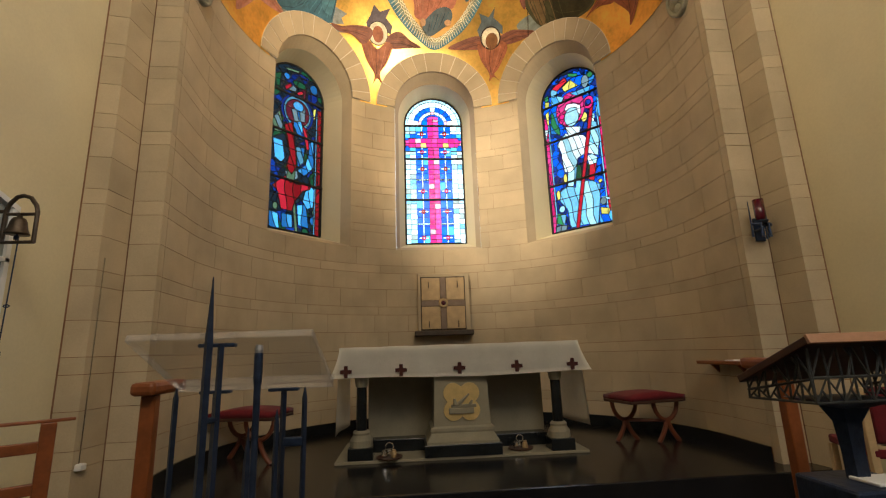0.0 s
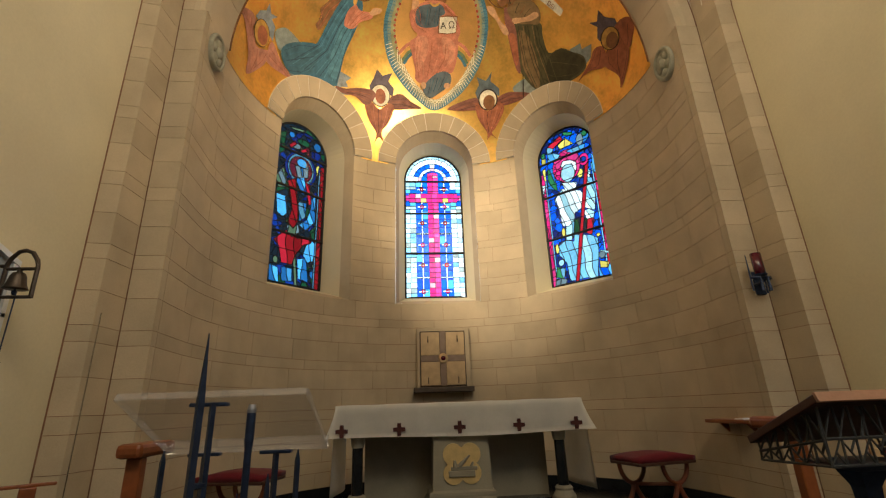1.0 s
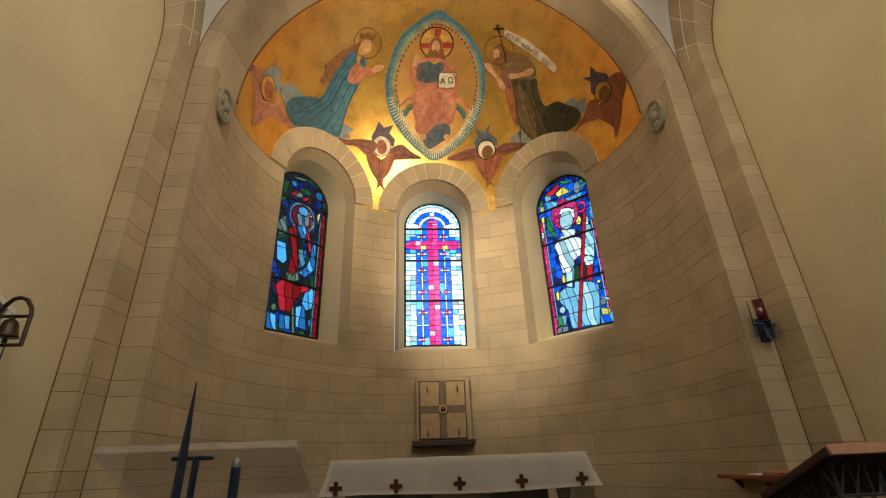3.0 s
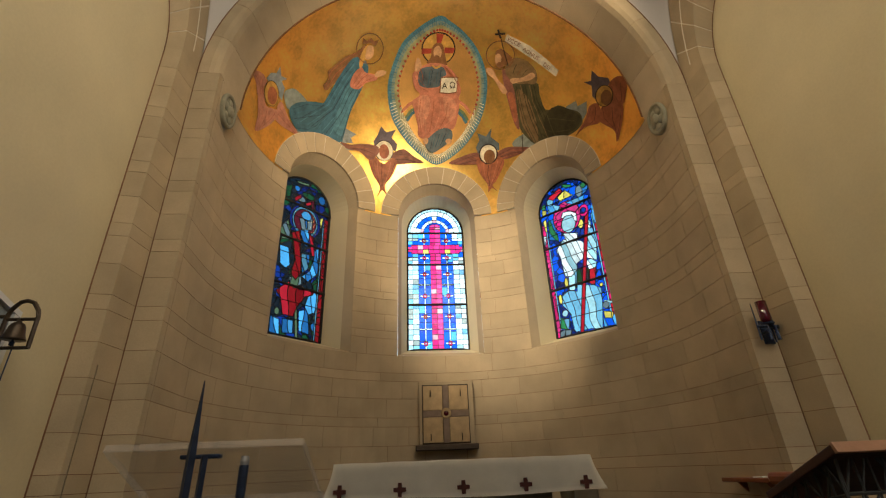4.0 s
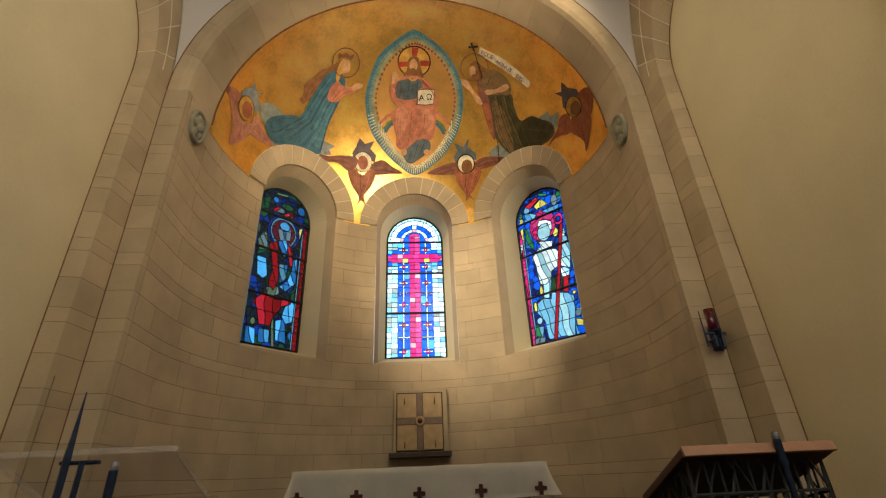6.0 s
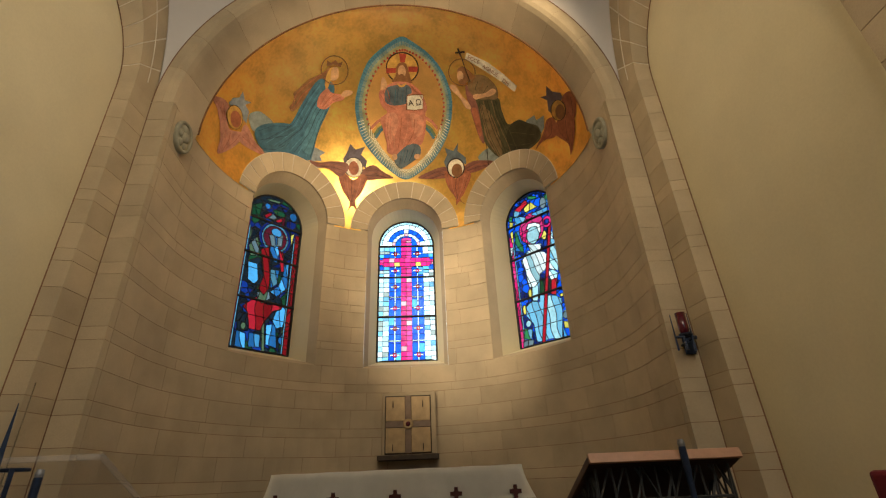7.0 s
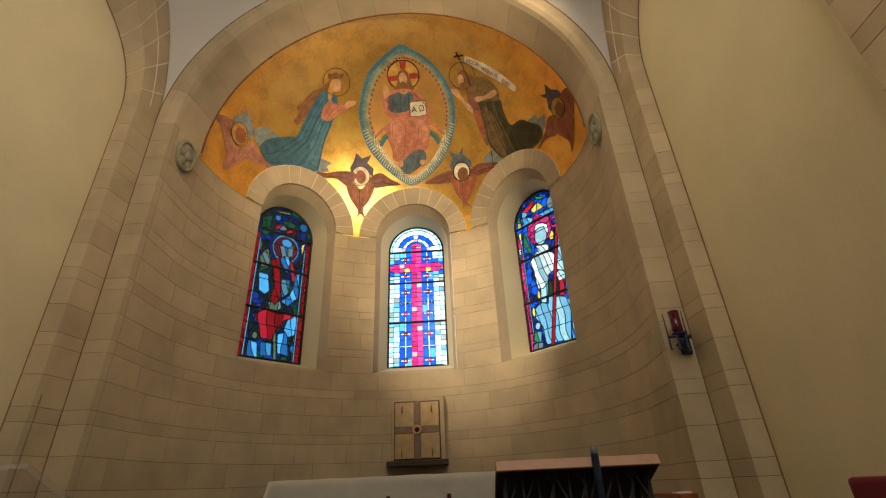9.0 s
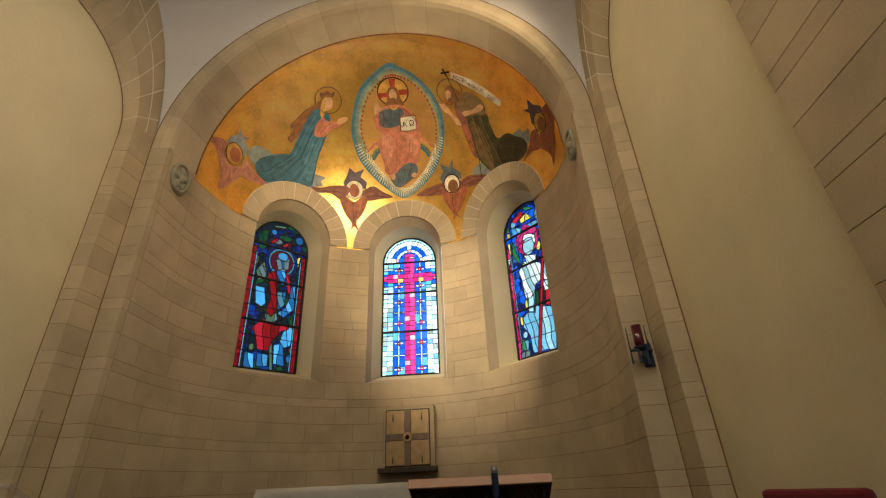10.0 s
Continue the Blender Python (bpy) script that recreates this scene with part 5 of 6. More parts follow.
lettering("A", (0.13, 0.36), (0.23, 0.37), 0.125, "letter", M)
lettering("\u03a9", (0.25, 0.37), (0.35, 0.38), 0.125, "letter", M)
lettering("ECCE", (1.13, 1.03), (1.29, 0.96), 0.078, "letters", RR)
lettering("AGNUS", (1.4, 0.88), (1.56, 0.79), 0.078, "letters", RR)
lettering("DEI", (1.66, 0.72), (1.78, 0.64), 0.078, "letters", RR)

# ---------------------------------------------------------------- altar and tabernacle
altar = thing("altar", "limestone altar table with black marble colonnettes and a carved central block", "altar")
part("mensa", box(-0.97, 0.97, 3.98, 4.72, 0.80, 0.895, 0.006), ALTAR, altar)
part("predella", box(-1.03, 1.04, 3.965, 4.80, 0.0, 0.022, 0.004), ALTAR, altar, "low limestone footing slab")
part("back_panel", box(-0.80, 0.80, 4.42, 4.52, 0.10, 0.80, 0.003), SHADED_ALTAR, altar, "recessed limestone panel with shade in its colour")
part("back_plinth", box(-0.76, 0.78, 4.27, 4.42, 0.022, 0.125, 0.004), BLACK, altar, "black marble plinth strip")
for cx in (-0.83, 0.83):
    part("plinth", box(cx - 0.10, cx + 0.10, 3.98, 4.18, 0.022, 0.115, 0.005), BLACK, altar, "black marble plinth block")
    part("base", lathe([(0.092, 0.115), (0.092, 0.165), (0.066, 0.205), (0.072, 0.222), (0.058, 0.24)], 20, at=(cx, 4.08, 0)), ALTAR, altar)
    part("shaft", lathe([(0.044, 0.24), (0.042, 0.58)], 20, at=(cx, 4.08, 0)), BLACK, altar, "polished black marble shaft", smooth=False)
    part("capital", lathe([(0.046, 0.58), (0.052, 0.60), (0.06, 0.66), (0.085, 0.73), (0.092, 0.80)], 20, at=(cx, 4.08, 0)), ALTAR, altar)
bm = bmesh.new()
box(-0.315, 0.315, 3.955, 4.45, 0.022, 0.115, 0.005, bm)
part("centre_plinth", bm, BLACK, altar, "black marble plinth of the central block")
bm = bmesh.new()
rings = []
for w, z, y in ((0.295, 0.115, 3.965), (0.295, 0.135, 3.965), (0.255, 0.20, 3.99), (0.262, 0.215, 3.985), (0.262, 0.235, 3.985), (0.235, 0.25, 4.0), (0.222, 0.62, 4.01), (0.25, 0.80, 3.99)):
    rings.append([bm.verts.new(q) for q in ((-w, y, z), (w, y, z), (w, 4.42, z), (-w, 4.42, z))])
for a, b in zip(rings, rings[1:]):
    for k in range(4):
        bm.faces.new((a[k], a[(k + 1) % 4], b[(k + 1) % 4], b[k]))
bm.faces.new(rings[0][::-1])
bm.faces.new(rings[-1])
part("centre_block", bm, ALTAR, altar)
four = []
for k in range(4):
    c = radians(45 + 90 * k)
    for q in range(-6, 7):
        t = c + radians(q * 19)
        four.append((0.097 * math.cos(c) + 0.082 * math.cos(t), 0.44 + 0.097 * math.sin(c) + 0.082 * math.sin(t)))
part("quatrefoil", prism(four, -0.016, pose(0.0, 4.006, 0)), RELIEF, altar, "gilded quatrefoil relief field")
bm = bmesh.new()
box(-0.11, 0.10, 3.972, 3.992, 0.345, 0.392, 0.006, bm)
box(-0.09, 0.12, 3.976, 3.992, 0.392, 0.42, 0.006, bm)
rod((-0.03, 3.98, 0.42), (0.06, 3.98, 0.50), 0.018, 0.007, 8, bm)
rod((-0.055, 3.98, 0.415), (-0.06, 3.98, 0.465), 0.02, 0.01, 8, bm)
rod((0.07, 3.98, 0.415), (0.085, 3.98, 0.45), 0.016, 0.008, 8, bm)
part("carving", bm, ALTAR, altar, "small carved relief in the quatrefoil")


def cloth():
    """Linen cloth: flat on the table, falling at the front and far down at both ends."""
    rnd = random.Random(2)
    bm = bmesh.new()
    nx, rows = 70, []

    def line(f):
        return [bm.verts.new(f(-1.0 + 2.02 * i / nx, i)) for i in range(nx + 1)]

    ph = rnd.random() * 6

    def wave(x, k):
        return k * (0.008 * math.sin(9 * x + ph) + 0.005 * math.sin(23 * x + 2) + 0.018 * max(0.0, abs(x) - 0.85) / 0.15)
    rows.append(line(lambda x, i: (x, 4.74, 0.80)))
    rows.append(line(lambda x, i: (x, 4.735, 0.905)))
    for k in range(5):
        rows.append(line(lambda x, i, k=k: (x, 4.70 - 0.18 * k, 0.906 + 0.0015 * math.sin(17 * x + k))))
    rows.append(line(lambda x, i: (x, 3.962, 0.904)))
    for k in range(1, 8):
        drop = 0.255 + 0.006 * math.sin(5.0 * k)
        rows.append(line(lambda x, i, k=k: (x * (1 + (0.012 + 0.06 * max(0.0, abs(x) - 0.9) / 0.1) * (k / 7) ** 1.5), 3.952 - wave(x, k / 7) - 0.004 * k / 7, 0.900 - (0.248 + 0.010 * math.sin(3.1 * x + 1)) * k / 7)))
    for a, b in zip(rows, rows[1:]):
        for i in range(nx):
            bm.faces.new((a[i], a[i + 1], b[i + 1], b[i]))
    for sg, x0 in ((-1, -1.0), (1, 1.02)):
        cols = []
        for k in range(13):
            z = 0.905 - 0.69 * k / 12
            cols.append([bm.verts.new((x0 + sg * (0.004 + 0.012 * k / 12 * math.sin(7 * y + sg) + 0.03 * (k / 12) * (1 - y)), 3.962 + 0.775 * y, z - 0.02 * y * k / 12)) for y in [q / 14 for q in range(15)]])
        for a, b in zip(cols, cols[1:]):
            for i in range(14):
                bm.faces.new((a[i], a[i + 1], b[i + 1], b[i]))
    bmesh.ops.solidify(bm, geom=bm.faces[:], thickness=0.003)
    c = part("altar_cloth", bm, CLOTH, None)
    c.data.shade_smooth()
    tagged(c, "white linen altar cloth with five dark crosses along its front fall", "altar cloth")
    for x in (-0.945, -0.496, -0.012, 0.472, 0.945):
        out = [(-0.011, 0.037), (0.011, 0.037), (0.013, 0.013), (0.037, 0.011), (0.037, -0.011), (0.013, -0.013), (0.011, -0.037), (-0.011, -0.037), (-0.013, -0.013), (-0.037, -0.011), (-0.037, 0.011), (-0.013, 0.013)]
        yk = 0.8
        part("embroidered_cross", prism([(x + 1.28 * a, 0.712 + 1.28 * b) for a, b in out], 0.008, pose(0, 3.936 - wave(x, yk), 0)), CROSS, c, "dark maroon embroidered cross")


cloth()

tab = thing("tabernacle", "brass tabernacle with cross band and ruby boss on ledge", "tabernacle")
part("ledge", box(-0.345, 0.40, 5.86, 6.12, 1.047, 1.108, 0.008), BRONZE, tab, "dark bronze ledge under the tabernacle")
part("surround", box(-0.30, 0.372, 5.945, 6.12, 1.108, 1.845, 0.008), STONE, tab, "plain sandstone surround")
part("rim", box(-0.262, 0.315, 5.932, 5.95, 1.115, 1.80, 0.004), BRONZE, tab, "dark bronze rim")
for x0, x1 in ((-0.25, -0.012), (0.068, 0.303)):
    for z0, z1 in ((1.13, 1.415), (1.495, 1.785)):
        p = part("door_panel", box(x0, x1, 5.918, 5.94, z0, z1, 0.004), BRASS, tab, "brushed brass door panel")
        hx = x0 + 0.09 if x0 < 0 else x1 - 0.09
        hz = z1 - 0.09 if z0 > 1.4 else z0 + 0.06
        part("handle", tube([(hx, 5.92, hz - 0.035), (hx, 5.895, hz - 0.03), (hx, 5.89, hz), (hx, 5.895, hz + 0.03), (hx, 5.92, hz + 0.035)], 0.006), BRONZE, p, "small dark handle")
part("cross_band", box(-0.01, 0.066, 5.912, 5.94, 1.12, 1.795, 0.004), BANDS, tab, "bronze upright band")
part("cross_band", box(-0.256, 0.309, 5.914, 5.94, 1.417, 1.493, 0.004), BANDS, tab, "bronze cross band")
b = part("boss", lathe([(0.062, 0.0), (0.062, 0.012), (0.05, 0.022), (0.036, 0.022)], 28), BRASS, tab, "round brass boss")
b.matrix_basis = pose(0.028, 5.914, 1.455, 90, 0, 0)
g = bmesh.new()
bmesh.ops.create_uvsphere(g, u_segments=20, v_segments=10, radius=0.03, matrix=Matrix.Translation((0, 0, 0.022)) @ Matrix.Diagonal((1, 1, 0.6, 1)))
part("gem", g, RUBY, b, "dark red glass gem", smooth=True)


def cruet_tray(x, y, name_label, ring):
    t = thing("cruet_tray", name_label, "cruet tray", group="cruet trays", at=pose(x, y, 0.022))
    part("tray", lathe([(0.085, 0.0), (0.105, 0.01), (0.108, 0.016), (0.10, 0.013), (0.0005, 0.009)], 28), DARKWOOD, t, "round dark red tray")
    for dx, dy, m in ((-0.04, 0.0, STEEL), (0.035, -0.01, BRASS), (0.0, 0.04, STEEL)):
        part("cruet", lathe([(0.022, 0.012), (0.025, 0.03), (0.02, 0.055), (0.014, 0.06), (0.017, 0.068)], 16, at=(dx, dy, 0)), m, t, "small metal cruet")
    part("handle", tube([(ring * math.cos(q * 0.35), 0.02, 0.085 + ring * math.sin(q * 0.35)) for q in range(18)], 0.004, closed=True), STEEL, t, "thin ring handle")


cruet_tray(-0.60, 4.0 + 0.02, "small cruets on a round tray at the foot of the altar", 0.032)
cruet_tray(0.50, 4.12, "small cruets on a round tray beside the altar block", 0.028)


# ---------------------------------------------------------------- stools, rails and seats
def stool(x, y, turn, label):
    s = thing("curule_stool", label, "stool", group="curule stools", at=pose(x, y, 0, 0, 0, turn))
    bm = bmesh.new()
    rows = []
    for i in range(17):
        u = -1 + i / 8
        rows.append([(0.285 * u, w * (0.2 if abs(w) < 2 else 0), 0.405 + 0.04 * (1 - u * u) * (1 - 0.4 * w * w) - 0.0) for w in (-1, -0.5, 0, 0.5, 1)])
    vs = [[bm.verts.new(q) for q in r] for r in rows]
    low = [[bm.verts.new((q[0], q[1], 0.372)) for q in r] for r in rows]
    for a, b in zip(vs, vs[1:]):
        for k in range(4):
            bm.faces.new((a[k], a[k + 1], b[k + 1], b[k]))
    for a, b in zip(low, low[1:]):
        for k in range(4):
            bm.faces.new((a[k], b[k], b[k + 1], a[k + 1]))
    for i in range(16):
        for k in (0, 4):
            bm.faces.new((vs[i][k], vs[i + 1][k], low[i + 1][k], low[i][k]))
    for i in (0, 16):
        for k in range(4):
            bm.faces.new((vs[i][k], vs[i][k + 1], low[i][k + 1], low[i][k]))
    part("cushion", bm, RED, s, "red velvet cushion", smooth=True)
    part("seat_frame", box(-0.292, 0.292, -0.20, 0.20, 0.345, 0.374, 0.012), DARKWOOD, s)
    for sx in (-0.142, 0.142):
        yo = 0.10 if sx < 0 else -0.10
        part("upper_bow", tube([(sx + 0.128 * math.cos(math.pi + math.pi * q / 12), yo, 0.35 + 0.165 * math.sin(math.pi + math.pi * q / 12)) for q in range(13)], 0.019), STOOLWOOD, s)
        for d in (-1, 1):
            part("leg", tube([(sx + d * (0.01 + 0.10 * (q / 6) ** 1.6), yo, 0.18 - 0.178 * q / 6) for q in range(7)], 0.02), STOOLWOOD, s)
    part("stretcher", rod((-0.142, 0.10, 0.18), (0.142, -0.10, 0.18), 0.014), STOOLWOOD, s)


stool(1.705, 4.28, 12, "red cushioned curule stool of dark wood by the apse wall")
stool(-1.79, 4.30, -14, "red cushioned curule stool of reddish wood behind the clear lectern")


def handrail(x, y0, y1, label, back):
    h = thing("wooden_handrail", label, "handrail", group="handrails")
    part("rail", box(x - 0.045, x + 0.045, y0 - 0.05, y1, 0.725, 0.775, 0.016), WOOD, h)
    part("post", box(x - 0.027, x + 0.027, y0, y0 + 0.045, -0.16, 0.725, 0.006), WOOD, h)
    if back:
        part("post", box(x - 0.032, x + 0.032, y1 - 0.12, y1 - 0.06, -0.16, 0.725, 0.006), WOOD, h)


handrail(-1.42, 1.9, 2.12, "red-brown wooden handrail post beside the clear lectern", False)
handrail(1.15, 1.9, 2.12, "red-brown wooden handrail post behind the iron lectern", False)
shelf = thing("wall_shelf", "reddish wooden shelf on brackets against the apse wall", "shelf")
part("board", box(2.04, 2.17, 3.40, 3.93, 0.672, 0.70, 0.006), WOOD, shelf)
for y in (3.50, 3.82):
    part("bracket", prism([(2.10, 0.672), (2.17, 0.672), (2.17, 0.60)], 0.02, pose(0, y, 0)), WOOD, shelf)
leaflet = tagged(part("leaflet", box(2.06, 2.16, 3.48, 3.58, 0.701, 0.71, 0.002), PAPER), "small white leaflet lying on the wooden shelf", "leaflet")

bench = thing("wooden_bench", "reddish wooden bench back with two slats against the side wall", "bench")
for z0, z1, ext, m in ((0.585, 0.60, 0.07, WOOD), (0.455, 0.505, 0.0, WOOD), (0.275, 0.325, 0.0, WOOD)):
    bm = box(-0.5, ext, -0.014, 0.014, z0, z1, 0.004)
    o = part("slat" if z1 < 0.55 else "top_rail", bm, m, bench)
    o.matrix_basis = pose(-2.11, 2.46, 0, 0, 0, 38)
o = part("post", box(-0.06, 0.0, -0.025, 0.025, -0.16, 0.585, 0.005), WOOD, bench)
o.matrix_basis = pose(-2.11, 2.46, 0, 0, 0, 38)

chair = thing("upholstered_chair", "pale wooden chair with a dark red upholstered back", "chair", group="chairs", at=pose(2.05, 2.22, 0, 0, 0, -20))
for sx in (-0.21, 0.21):
    part("back_post", box(sx - 0.018, sx + 0.018, -0.018, 0.018, -0.16, 0.60, 0.005), PALEWOOD, chair)
    part("leg", box(sx - 0.018, sx + 0.018, 0.38, 0.416, -0.16, 0.26, 0.005), PALEWOOD, chair)
part("backrest", box(-0.19, 0.19, -0.03, 0.02, 0.33, 0.60, 0.018), RED, chair, "dark red upholstered backrest")
part("back_rail", box(-0.19, 0.19, -0.015, 0.015, 0.285, 0.325, 0.004), PALEWOOD, chair)
part("seat", box(-0.22, 0.22, -0.02, 0.42, 0.26, 0.31, 0.015), RED, chair, "dark red seat")
seat2 = thing("upholstered_chair", "dark red high-backed chair against the side wall", "chair", group="chairs", at=pose(2.24, 1.76, 0, 0, 0, -72))
for sx in (-0.21, 0.21):
    part("leg", box(sx - 0.018, sx + 0.018, -0.40, -0.365, -0.16, 0.26, 0.005), PALEWOOD, seat2)
    part("back_post", box(sx - 0.018, sx + 0.018, -0.018, 0.018, -0.16, 0.34, 0.005), PALEWOOD, seat2)
part("backrest", box(-0.225, 0.225, -0.03, 0.025, 0.34, 0.775, 0.02), RED, seat2, "dark red upholstered backrest")
part("seat", box(-0.22, 0.22, -0.42, -0.02, 0.26, 0.32, 0.015), RED, seat2, "dark red seat")

# ---------------------------------------------------------------- clear lectern on wrought iron spikes
lect = thing("acrylic_lectern", "clear acrylic reading desk carried by tall wrought iron spikes", "lectern")
slope = math.degrees(math.atan2(0.155, 0.31))
pl = part("desk_plate", box(-0.245, 0.245, 0.0, 0.345, -0.009, 0.009, 0.002), ACRYLIC, lect, "thick clear acrylic plate with bright edges")
pl.matrix_basis = pose(-0.94, 1.30, 0.912, -slope, 0, -2)
for x0, x1, y0, y1 in ((-0.247, -0.243, 0.0, 0.345), (0.243, 0.247, 0.0, 0.345), (-0.243, 0.243, -0.003, 0.001), (-0.243, 0.243, 0.343, 0.347)):
    e = part("polished_edge", box(x0, x1, y0, y1, -0.0095, 0.0095), ACRYLIC_EDGE, lect, "bright cut acrylic edge")
    e.matrix_basis = pl.matrix_basis
lip = part("desk_lip", box(-0.245, 0.245, 0.335, 0.350, 0.009, 0.032, 0.002), ACRYLIC_EDGE, lect, "low acrylic lip")
lip.matrix_basis = pl.matrix_basis


def spike(name, x, y, top, r, tip=0.0, parent=lect, label=""):
    bm = bmesh.new()
    bm2 = rod((x, y, -0.15), (x, y, top - tip), r * 0.88, r * 0.80, 4, bm)
    if tip:
        rod((x, y, top - tip), (x, y, top), r * 0.80, 0.0015, 4, bm2)
    return part(name, bm2, IRON, parent, label)


spike("tall_spike", -0.948, 1.25, 1.062, 0.0135, 0.17)
spike("upright", -0.930, 1.285, 0.888, 0.0105)
for k in range(3):
    z = 0.18 + 0.26 * k
    part("weld", rod((-0.948, 1.25, z), (-0.930, 1.285, z), 0.008, n=6), IRON, lect)
for x, y, z in ((-0.944, 1.30, 0.889), (-1.045, 1.57, 0.752), (-0.835, 1.57, 0.752)):
    part("rest", box(x - 0.047, x + 0.047, y - 0.014, y + 0.014, z - 0.008, z + 0.002, 0.003), IRON, lect, "flat iron rest under the plate")
spike("upright", -1.045, 1.57, 0.745, 0.0115)
spike("upright", -0.835, 1.57, 0.745, 0.0115)
spike("spike", -1.105, 1.44, 0.772, 0.0105, 0.03)
spike("spike", -0.742, 1.44, 0.762, 0.0095, 0.03)
spike("spike", -0.825, 1.46, 0.70, 0.0095, 0.04)
spike("spike", -0.885, 1.40, 0.662, 0.0125, 0.10)
part("fin", box(-0.80, -0.745, 1.435, 1.447, 0.60, 0.625, 0.004), IRON, lect)
part("base_plate", box(-1.16, -0.68, 1.18, 1.62, -0.16, -0.145, 0.004), IRON, lect, "flat iron base plate")


def microphone(x, y, top, label):
    m = thing("microphone", label, "microphone", group="microphones")
    part("body", lathe([(0.008, 0.35), (0.0085, top - 0.10), (0.0108, top - 0.085), (0.0108, top - 0.025), (0.010, top - 0.02)], 16, at=(x, y, 0)), IRON, m, "slim black microphone body")
    part("grille", lathe([(0.010, top - 0.02), (0.011, top - 0.012), (0.0085, top)], 16, at=(x, y, 0)), GRILLE, m, "silver grille tip")
    part("stand", lathe([(0.05, -0.16), (0.05, -0.15), (0.008, -0.14), (0.008, 0.35)], 16, at=(x, y, 0)), IRON, m)


microphone(-0.818, 1.24, 0.882, "slim dark microphone with a silver tip on a thin stand")

# ---------------------------------------------------------------- wooden lectern on an openwork iron base
amb = thing("iron_lectern", "wooden reading desk on an openwork wrought iron base", "lectern")
top = part("desk_board", box(-0.232, 0.232, 0.0, 0.345, -0.024, 0.0, 0.003), DARKWOOD, amb, "dark wooden desk board")
top.matrix_basis = pose(0.95, 1.292, 0.860, -22, 0, 0)
edge = part("front_edge", box(-0.232, 0.232, -0.006, 0.006, -0.026, 0.003, 0.002), TOPWOOD, amb, "pinkish pale wood front edge")
edge.matrix_basis = top.matrix_basis
side = part("sheet_music", box(-0.21, -0.12, 0.28, 0.36, 0.002, 0.006), PAPER, amb, "white booklet lying on the desk")
side.matrix_basis = top.matrix_basis


def lattice(corners, seed, cols):
    """Iron openwork in a four-cornered field: rails, upright and slanting struts."""
    rnd = random.Random(seed)
    a, b, c, d = (Vector(q) for q in corners)          # lower left, lower right, upper right, upper left

    def at(u, v):
        return a.lerp(b, u).lerp(d.lerp(c, u), v)
    for v in (0.0, 0.42, 1.0):
        part("rail", tube([at(0, v), at(0.5, v), at(1, v)], 0.0045, 6), GREYIRON, amb)
    for k in range(cols + 1):
        part("strut", tube([at(k / cols, 0.0), at(min(1.0, k / cols + rnd.uniform(-0.02, 0.02)), 0.5), at(k / cols, 1.0)], 0.0036, 6), GREYIRON, amb)
    for k in range(cols):
        u0, u1 = k / cols, (k + 1) / cols
        flip = k % 2
        part("strut", tube([at(u0, 0.42 * flip), at(u1, 0.42 * (1 - flip))], 0.003, 6), GREYIRON, amb)
        part("strut", tube([at((u0 + u1) / 2, 0.21), at(u1, 0.42 * flip)], 0.0036, 6), GREYIRON, amb)
        lean = rnd.choice((0, 1, 2))
        if lean < 2:
            part("strut", tube([at(u0 if lean else u1, 0.42), at(u1 if lean else u0, 1.0)], 0.0034, 6), GREYIRON, amb)
        else:
            part("strut", tube([at((u0 + u1) / 2, 0.42), at(u1, 0.75), at((u0 + u1) / 2, 1.0)], 0.0045, 6), GREYIRON, amb)


LOW = 0.665
lattice([(0.745, 1.325, LOW), (1.155, 1.325, LOW), (1.155, 1.325, 0.835), (0.745, 1.325, 0.835)], 1, 9)
lattice([(0.735, 1.585, LOW - 0.005), (0.745, 1.325, LOW), (0.745, 1.325, 0.828), (0.735, 1.585, 0.722)], 2, 6)
lattice([(1.155, 1.325, LOW), (1.165, 1.585, LOW - 0.005), (1.165, 1.585, 0.722), (1.155, 1.325, 0.828)], 3, 6)
bm = bmesh.new()
rings = []
for hx, hy, z in ((0.12, 0.10, LOW - 0.003), (0.10, 0.085, LOW - 0.012), (0.045, 0.045, LOW - 0.03), (0.026, 0.026, LOW - 0.075), (0.021, 0.021, 0.50), (0.021, 0.021, 0.42)):
    rings.append([bm.verts.new((0.95 + sx * hx, 1.455 + sy * hy, z)) for sx, sy in ((-1, -1), (1, -1), (1, 1), (-1, 1))])
for a, b in zip(rings, rings[1:]):
    for k in range(4):
        bm.faces.new((a[k], a[(k + 1) % 4], b[(k + 1) % 4], b[k]))
bm.faces.new(rings[0][::-1])
bm.faces.new(rings[-1])
part("stem", bm, IRON, amb, "flaring dark iron stem")
part("pedestal", box(0.83, 1.07, 1.34, 1.57, -0.16, 0.42, 0.01), IRON, amb, "dark square pedestal")
tagged(part("leaflet", box(0.92, 1.05, 1.36, 1.46, 0.421, 0.431, 0.003), PAPER), "white leaflet lying on the dark lectern pedestal", "leaflet")
microphone(1.0, 1.272, 0.892, "slim dark microphone with a silver tip at the wooden desk")

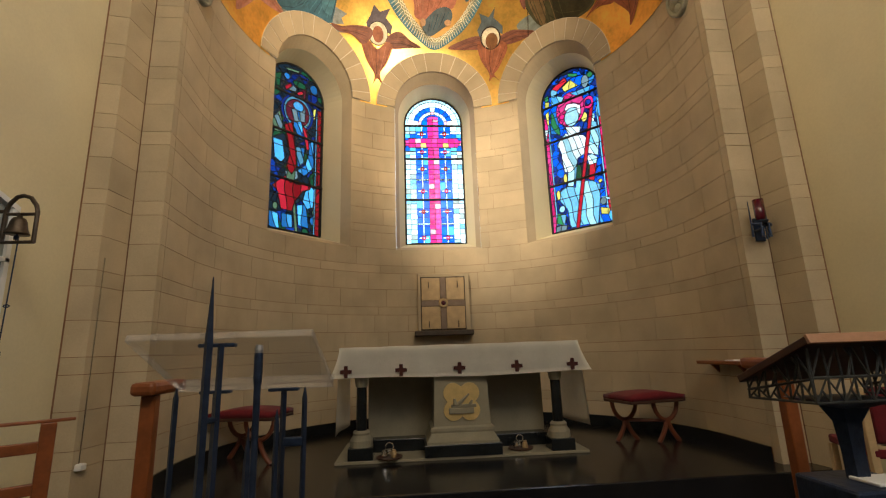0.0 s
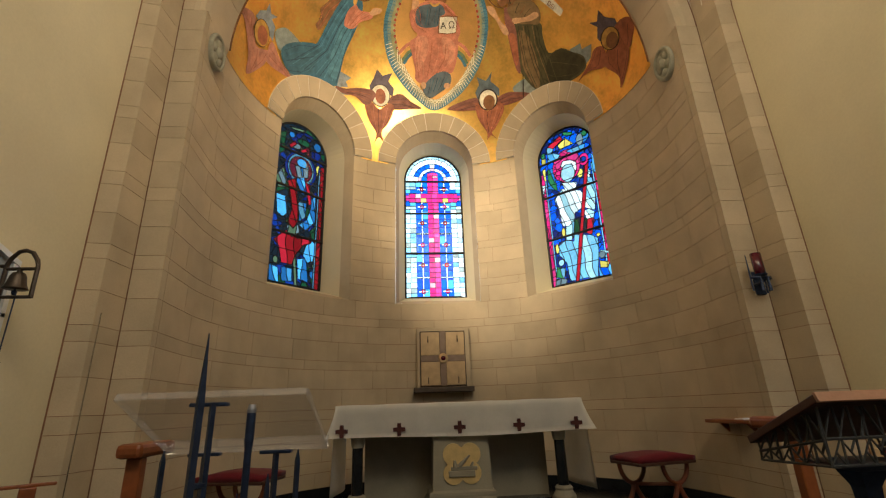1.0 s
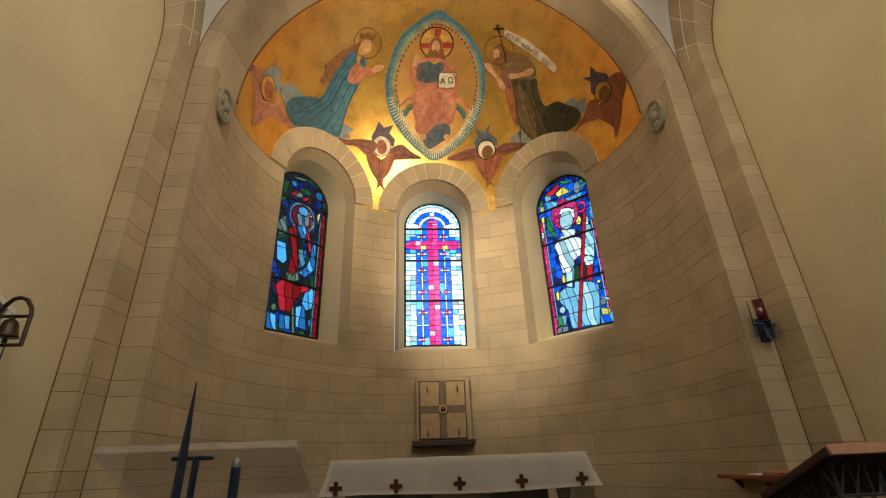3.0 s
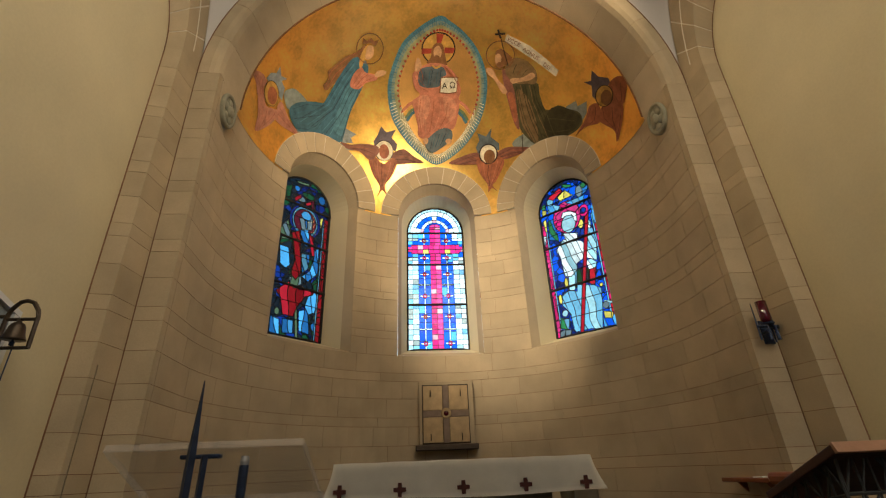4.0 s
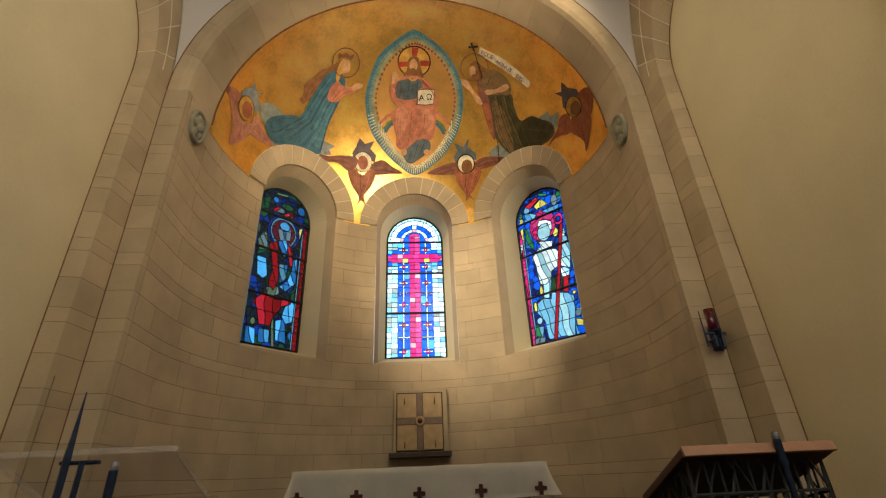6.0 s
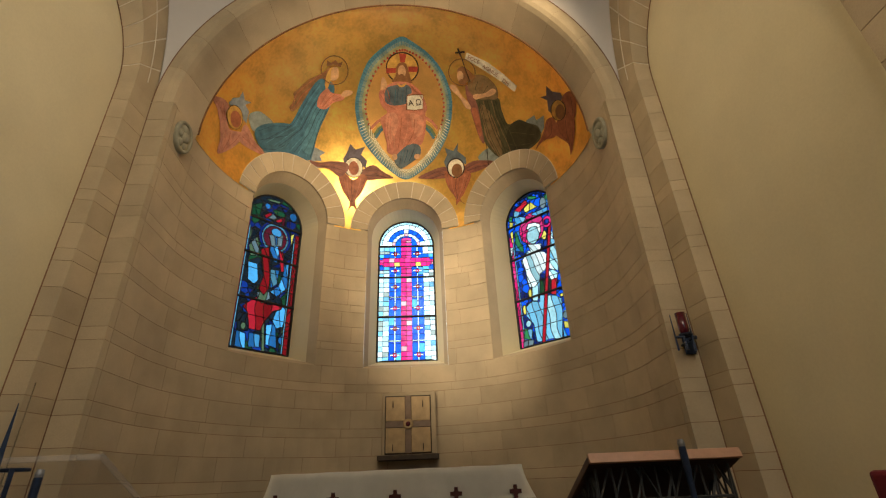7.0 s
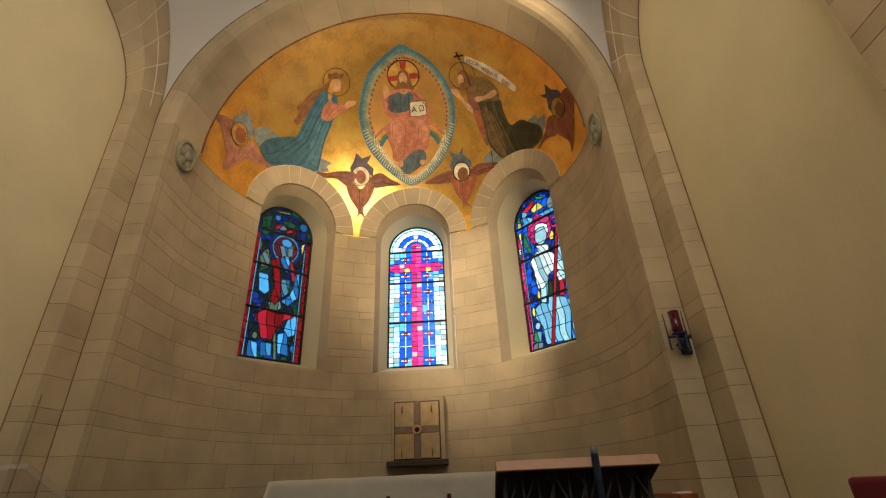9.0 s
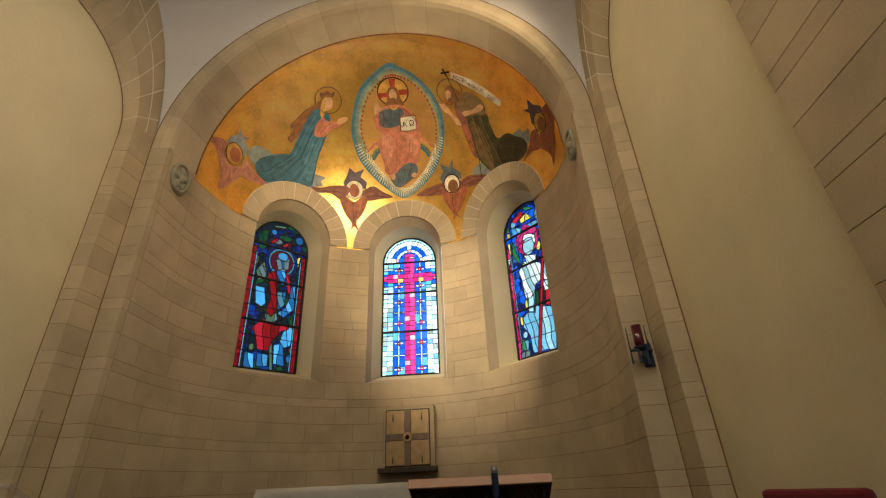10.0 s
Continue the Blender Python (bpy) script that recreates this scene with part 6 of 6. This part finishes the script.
# ---------------------------------------------------------------- small fittings on the walls
def medallion(sg):
    m = thing("carved_medallion", "oval carved stone medallion at the foot of the apse arch", "medallion", group="medallions", at=pose(sg * 2.192, 3.56, 4.025, 0, 0, -90 * sg) @ pose(0, 0, 0, 0, -14 * sg, 0))
    out = [(0.15 * math.cos(2 * math.pi * k / 40), 0.19 * math.sin(2 * math.pi * k / 40)) for k in range(40)]
    part("plate", prism(out, -0.05, pose(0, 0.0, 0)), CARVED, m)
    part("rim", tube([(x * 0.89, -0.05, z * 0.89) for x, z in out], 0.02, 10, closed=True), CARVED, m, smooth=True)
    bm = bmesh.new()
    bmesh.ops.create_uvsphere(bm, u_segments=20, v_segments=12, radius=0.055, matrix=Matrix.Translation((0, -0.055, -0.01)) @ Matrix.Diagonal((0.9, 0.7, 1.2, 1)))
    part("boss", bm, CARVED, m, "round carved boss", smooth=True)
    for k in range(5):
        t = 2 * math.pi * k / 5 + 0.6
        bm = bmesh.new()
        bmesh.ops.create_uvsphere(bm, u_segments=12, v_segments=8, radius=0.046, matrix=Matrix.Translation((0.07 * math.cos(t), -0.046, -0.01 + 0.095 * math.sin(t))) @ Matrix.Diagonal((1, 0.6, 1.1, 1)))
        part("petal", bm, CARVED, m, smooth=True)


medallion(1)
medallion(-1)

lampo = thing("sanctuary_lamp", "iron wall lamp with upright spikes and a red glass cup", "lamp")
for x, y, z0, z1, r in ((2.13, 3.14, 1.60, 1.875, 0.0075), (2.275, 3.16, 1.60, 1.895, 0.007), (2.305, 3.22, 1.60, 1.79, 0.008), (2.175, 3.10, 1.595, 1.70, 0.012), (2.235, 3.10, 1.59, 1.70, 0.011)):
    part("spike", rod((x, y, z0), (x, y, z1), r, r * 0.4, 6), IRON, lampo)
for a, b in (((2.13, 3.14, 1.70), (2.285, 3.14, 1.70)), ((2.285, 3.14, 1.70), (2.30, 3.275, 1.70)), ((2.13, 3.14, 1.70), (2.175, 3.10, 1.69)), ((2.235, 3.10, 1.69), (2.285, 3.14, 1.69)), ((2.22, 3.14, 1.67), (2.24, 3.275, 1.67))):
    part("arm", rod(a, b, 0.010, n=8), IRON, lampo)
part("wall_plate", box(2.255, 2.335, 3.268, 3.281, 1.60, 1.78, 0.003), IRON, lampo)
part("dish", lathe([(0.02, 1.70), (0.045, 1.712), (0.047, 1.722), (0.0, 1.722)], 20, at=(2.205, 3.13, 0)), IRON, lampo)
part("glass_cup", lathe([(0.028, 1.722), (0.036, 1.75), (0.037, 1.885), (0.034, 1.885), (0.03, 1.73)], 20, at=(2.205, 3.13, 0)), RUBY, lampo, "dark red glass cup", smooth=True)

bell = thing("sanctuary_bell", "small dark bronze bell hanging in an iron wall bracket", "bell")
BY = 2.35
part("yoke", tube([(-2.413, BY, 1.44), (-2.413, BY, 1.60), (-2.40, BY, 1.64), (-2.37, BY, 1.675), (-2.34, BY, 1.682), (-2.305, BY, 1.67), (-2.275, BY, 1.63), (-2.266, BY, 1.60), (-2.264, BY, 1.44)], 0.0105), BRONZE, bell, "arched bracket")
for z in (1.585, 1.442):
    part("cross_bar", rod((-2.42, BY, z), (-2.258, BY, z), 0.0085), BRONZE, bell)
for z in (1.60, 1.46):
    part("wall_arm", rod((-2.413, BY, z), (-2.53, BY, z), 0.0095), BRONZE, bell)
part("bell_body", lathe([(0.052, 1.482), (0.049, 1.487), (0.040, 1.51), (0.034, 1.545), (0.026, 1.562), (0.012, 1.57), (0.010, 1.586)], 24, at=(-2.345, BY, 0)), BRONZE, bell, "bronze bell", smooth=True)
part("clapper", lathe([(0.004, 1.53), (0.004, 1.48), (0.012, 1.47), (0.010, 1.455), (0.0, 1.45)], 12, at=(-2.345, BY, 0)), IRON, bell)
part("pull_cord", tube([(-2.335, BY, 1.455), (-2.338, BY, 1.2), (-2.342, BY, 0.93)], 0.003, 6), IRON, bell, "thin bell cord")
part("cord_knot", tube([(-2.338 + 0.014 * math.cos(q * 0.63), BY, 1.13 + 0.006 * math.sin(q * 0.63)) for q in range(10)], 0.003, 6, closed=True), IRON, bell)
part("cord_weight", lathe([(0.004, 0.93), (0.012, 0.915), (0.013, 0.89), (0.006, 0.875)], 14, at=(-2.343, BY, 0)), IRON, bell, "small dark weight")

case = thing("casement_window", "white framed small window standing ajar in the side wall", "window")
for y0, y1, z0, z1 in ((2.49, 2.52, 0.95, 1.66), (1.9, 1.93, 0.95, 1.66), (1.9, 2.52, 0.95, 0.98), (1.9, 2.52, 1.375, 1.40)):
    part("frame_bar", box(-2.527, -2.495, y0, y1, z0, z1, 0.003), ENAMEL, case)
bm = prism([(1.9, 1.86), (2.53, 1.65), (2.53, 1.68), (1.9, 1.89)], -0.035, Matrix(((0, 1, 0, -2.492), (1, 0, 0, 0), (0, 0, 1, 0), (0, 0, 0, 1))))
part("slanted_head", bm, ENAMEL, case)
bm = prism([(1.93, 0.98), (2.49, 0.98), (2.49, 1.65), (1.93, 1.84)], -0.006, Matrix(((0, 1, 0, -2.512), (1, 0, 0, 0), (0, 0, 1, 0), (0, 0, 0, 1))))
part("pane", bm, MATS["mural_greyblue"], case, "grey obscured pane")

cable = thing("cable_conduit", "thin grey metal cable conduit with a socket box on the pier", "conduit")
part("conduit", rod((-2.377, 3.075, 0.27), (-2.377, 3.075, 1.51), 0.0036, n=8), STEEL, cable)
part("socket_box", box(-2.395, -2.345, 3.05, 3.10, 0.24, 0.278, 0.006), ENAMEL, cable, "small white socket box")

# ---------------------------------------------------------------- blocks of the apse wall
rnd = random.Random(11)
total = 2 * STRAIGHT + ARC
for ci, (z0, z1) in enumerate(zip(COURSES, COURSES[1:])):
    s = 0.084
    while s < total - 0.084:
        ln = rnd.uniform(0.42, 0.62) if z1 - z0 > 0.15 else rnd.uniform(0.6, 0.95)
        e = s + ln if s + ln < total - 0.35 else total - 0.084
        if s < 0.09:
            e = s + ln * (0.55 if ci % 2 else 1.0)
        for a, b in cut(s, e, z0 if z0 >= SILL - 0.02 else (SILL if z1 > SILL + 0.05 else z0)):
            gap = 0.0016
            part("stone_block", pydata(*curved_block(a + gap, b - gap, z0 + 0.002, z1 - 0.002, 0.0, 0.05)), STONE, apse_wall)
        s = e
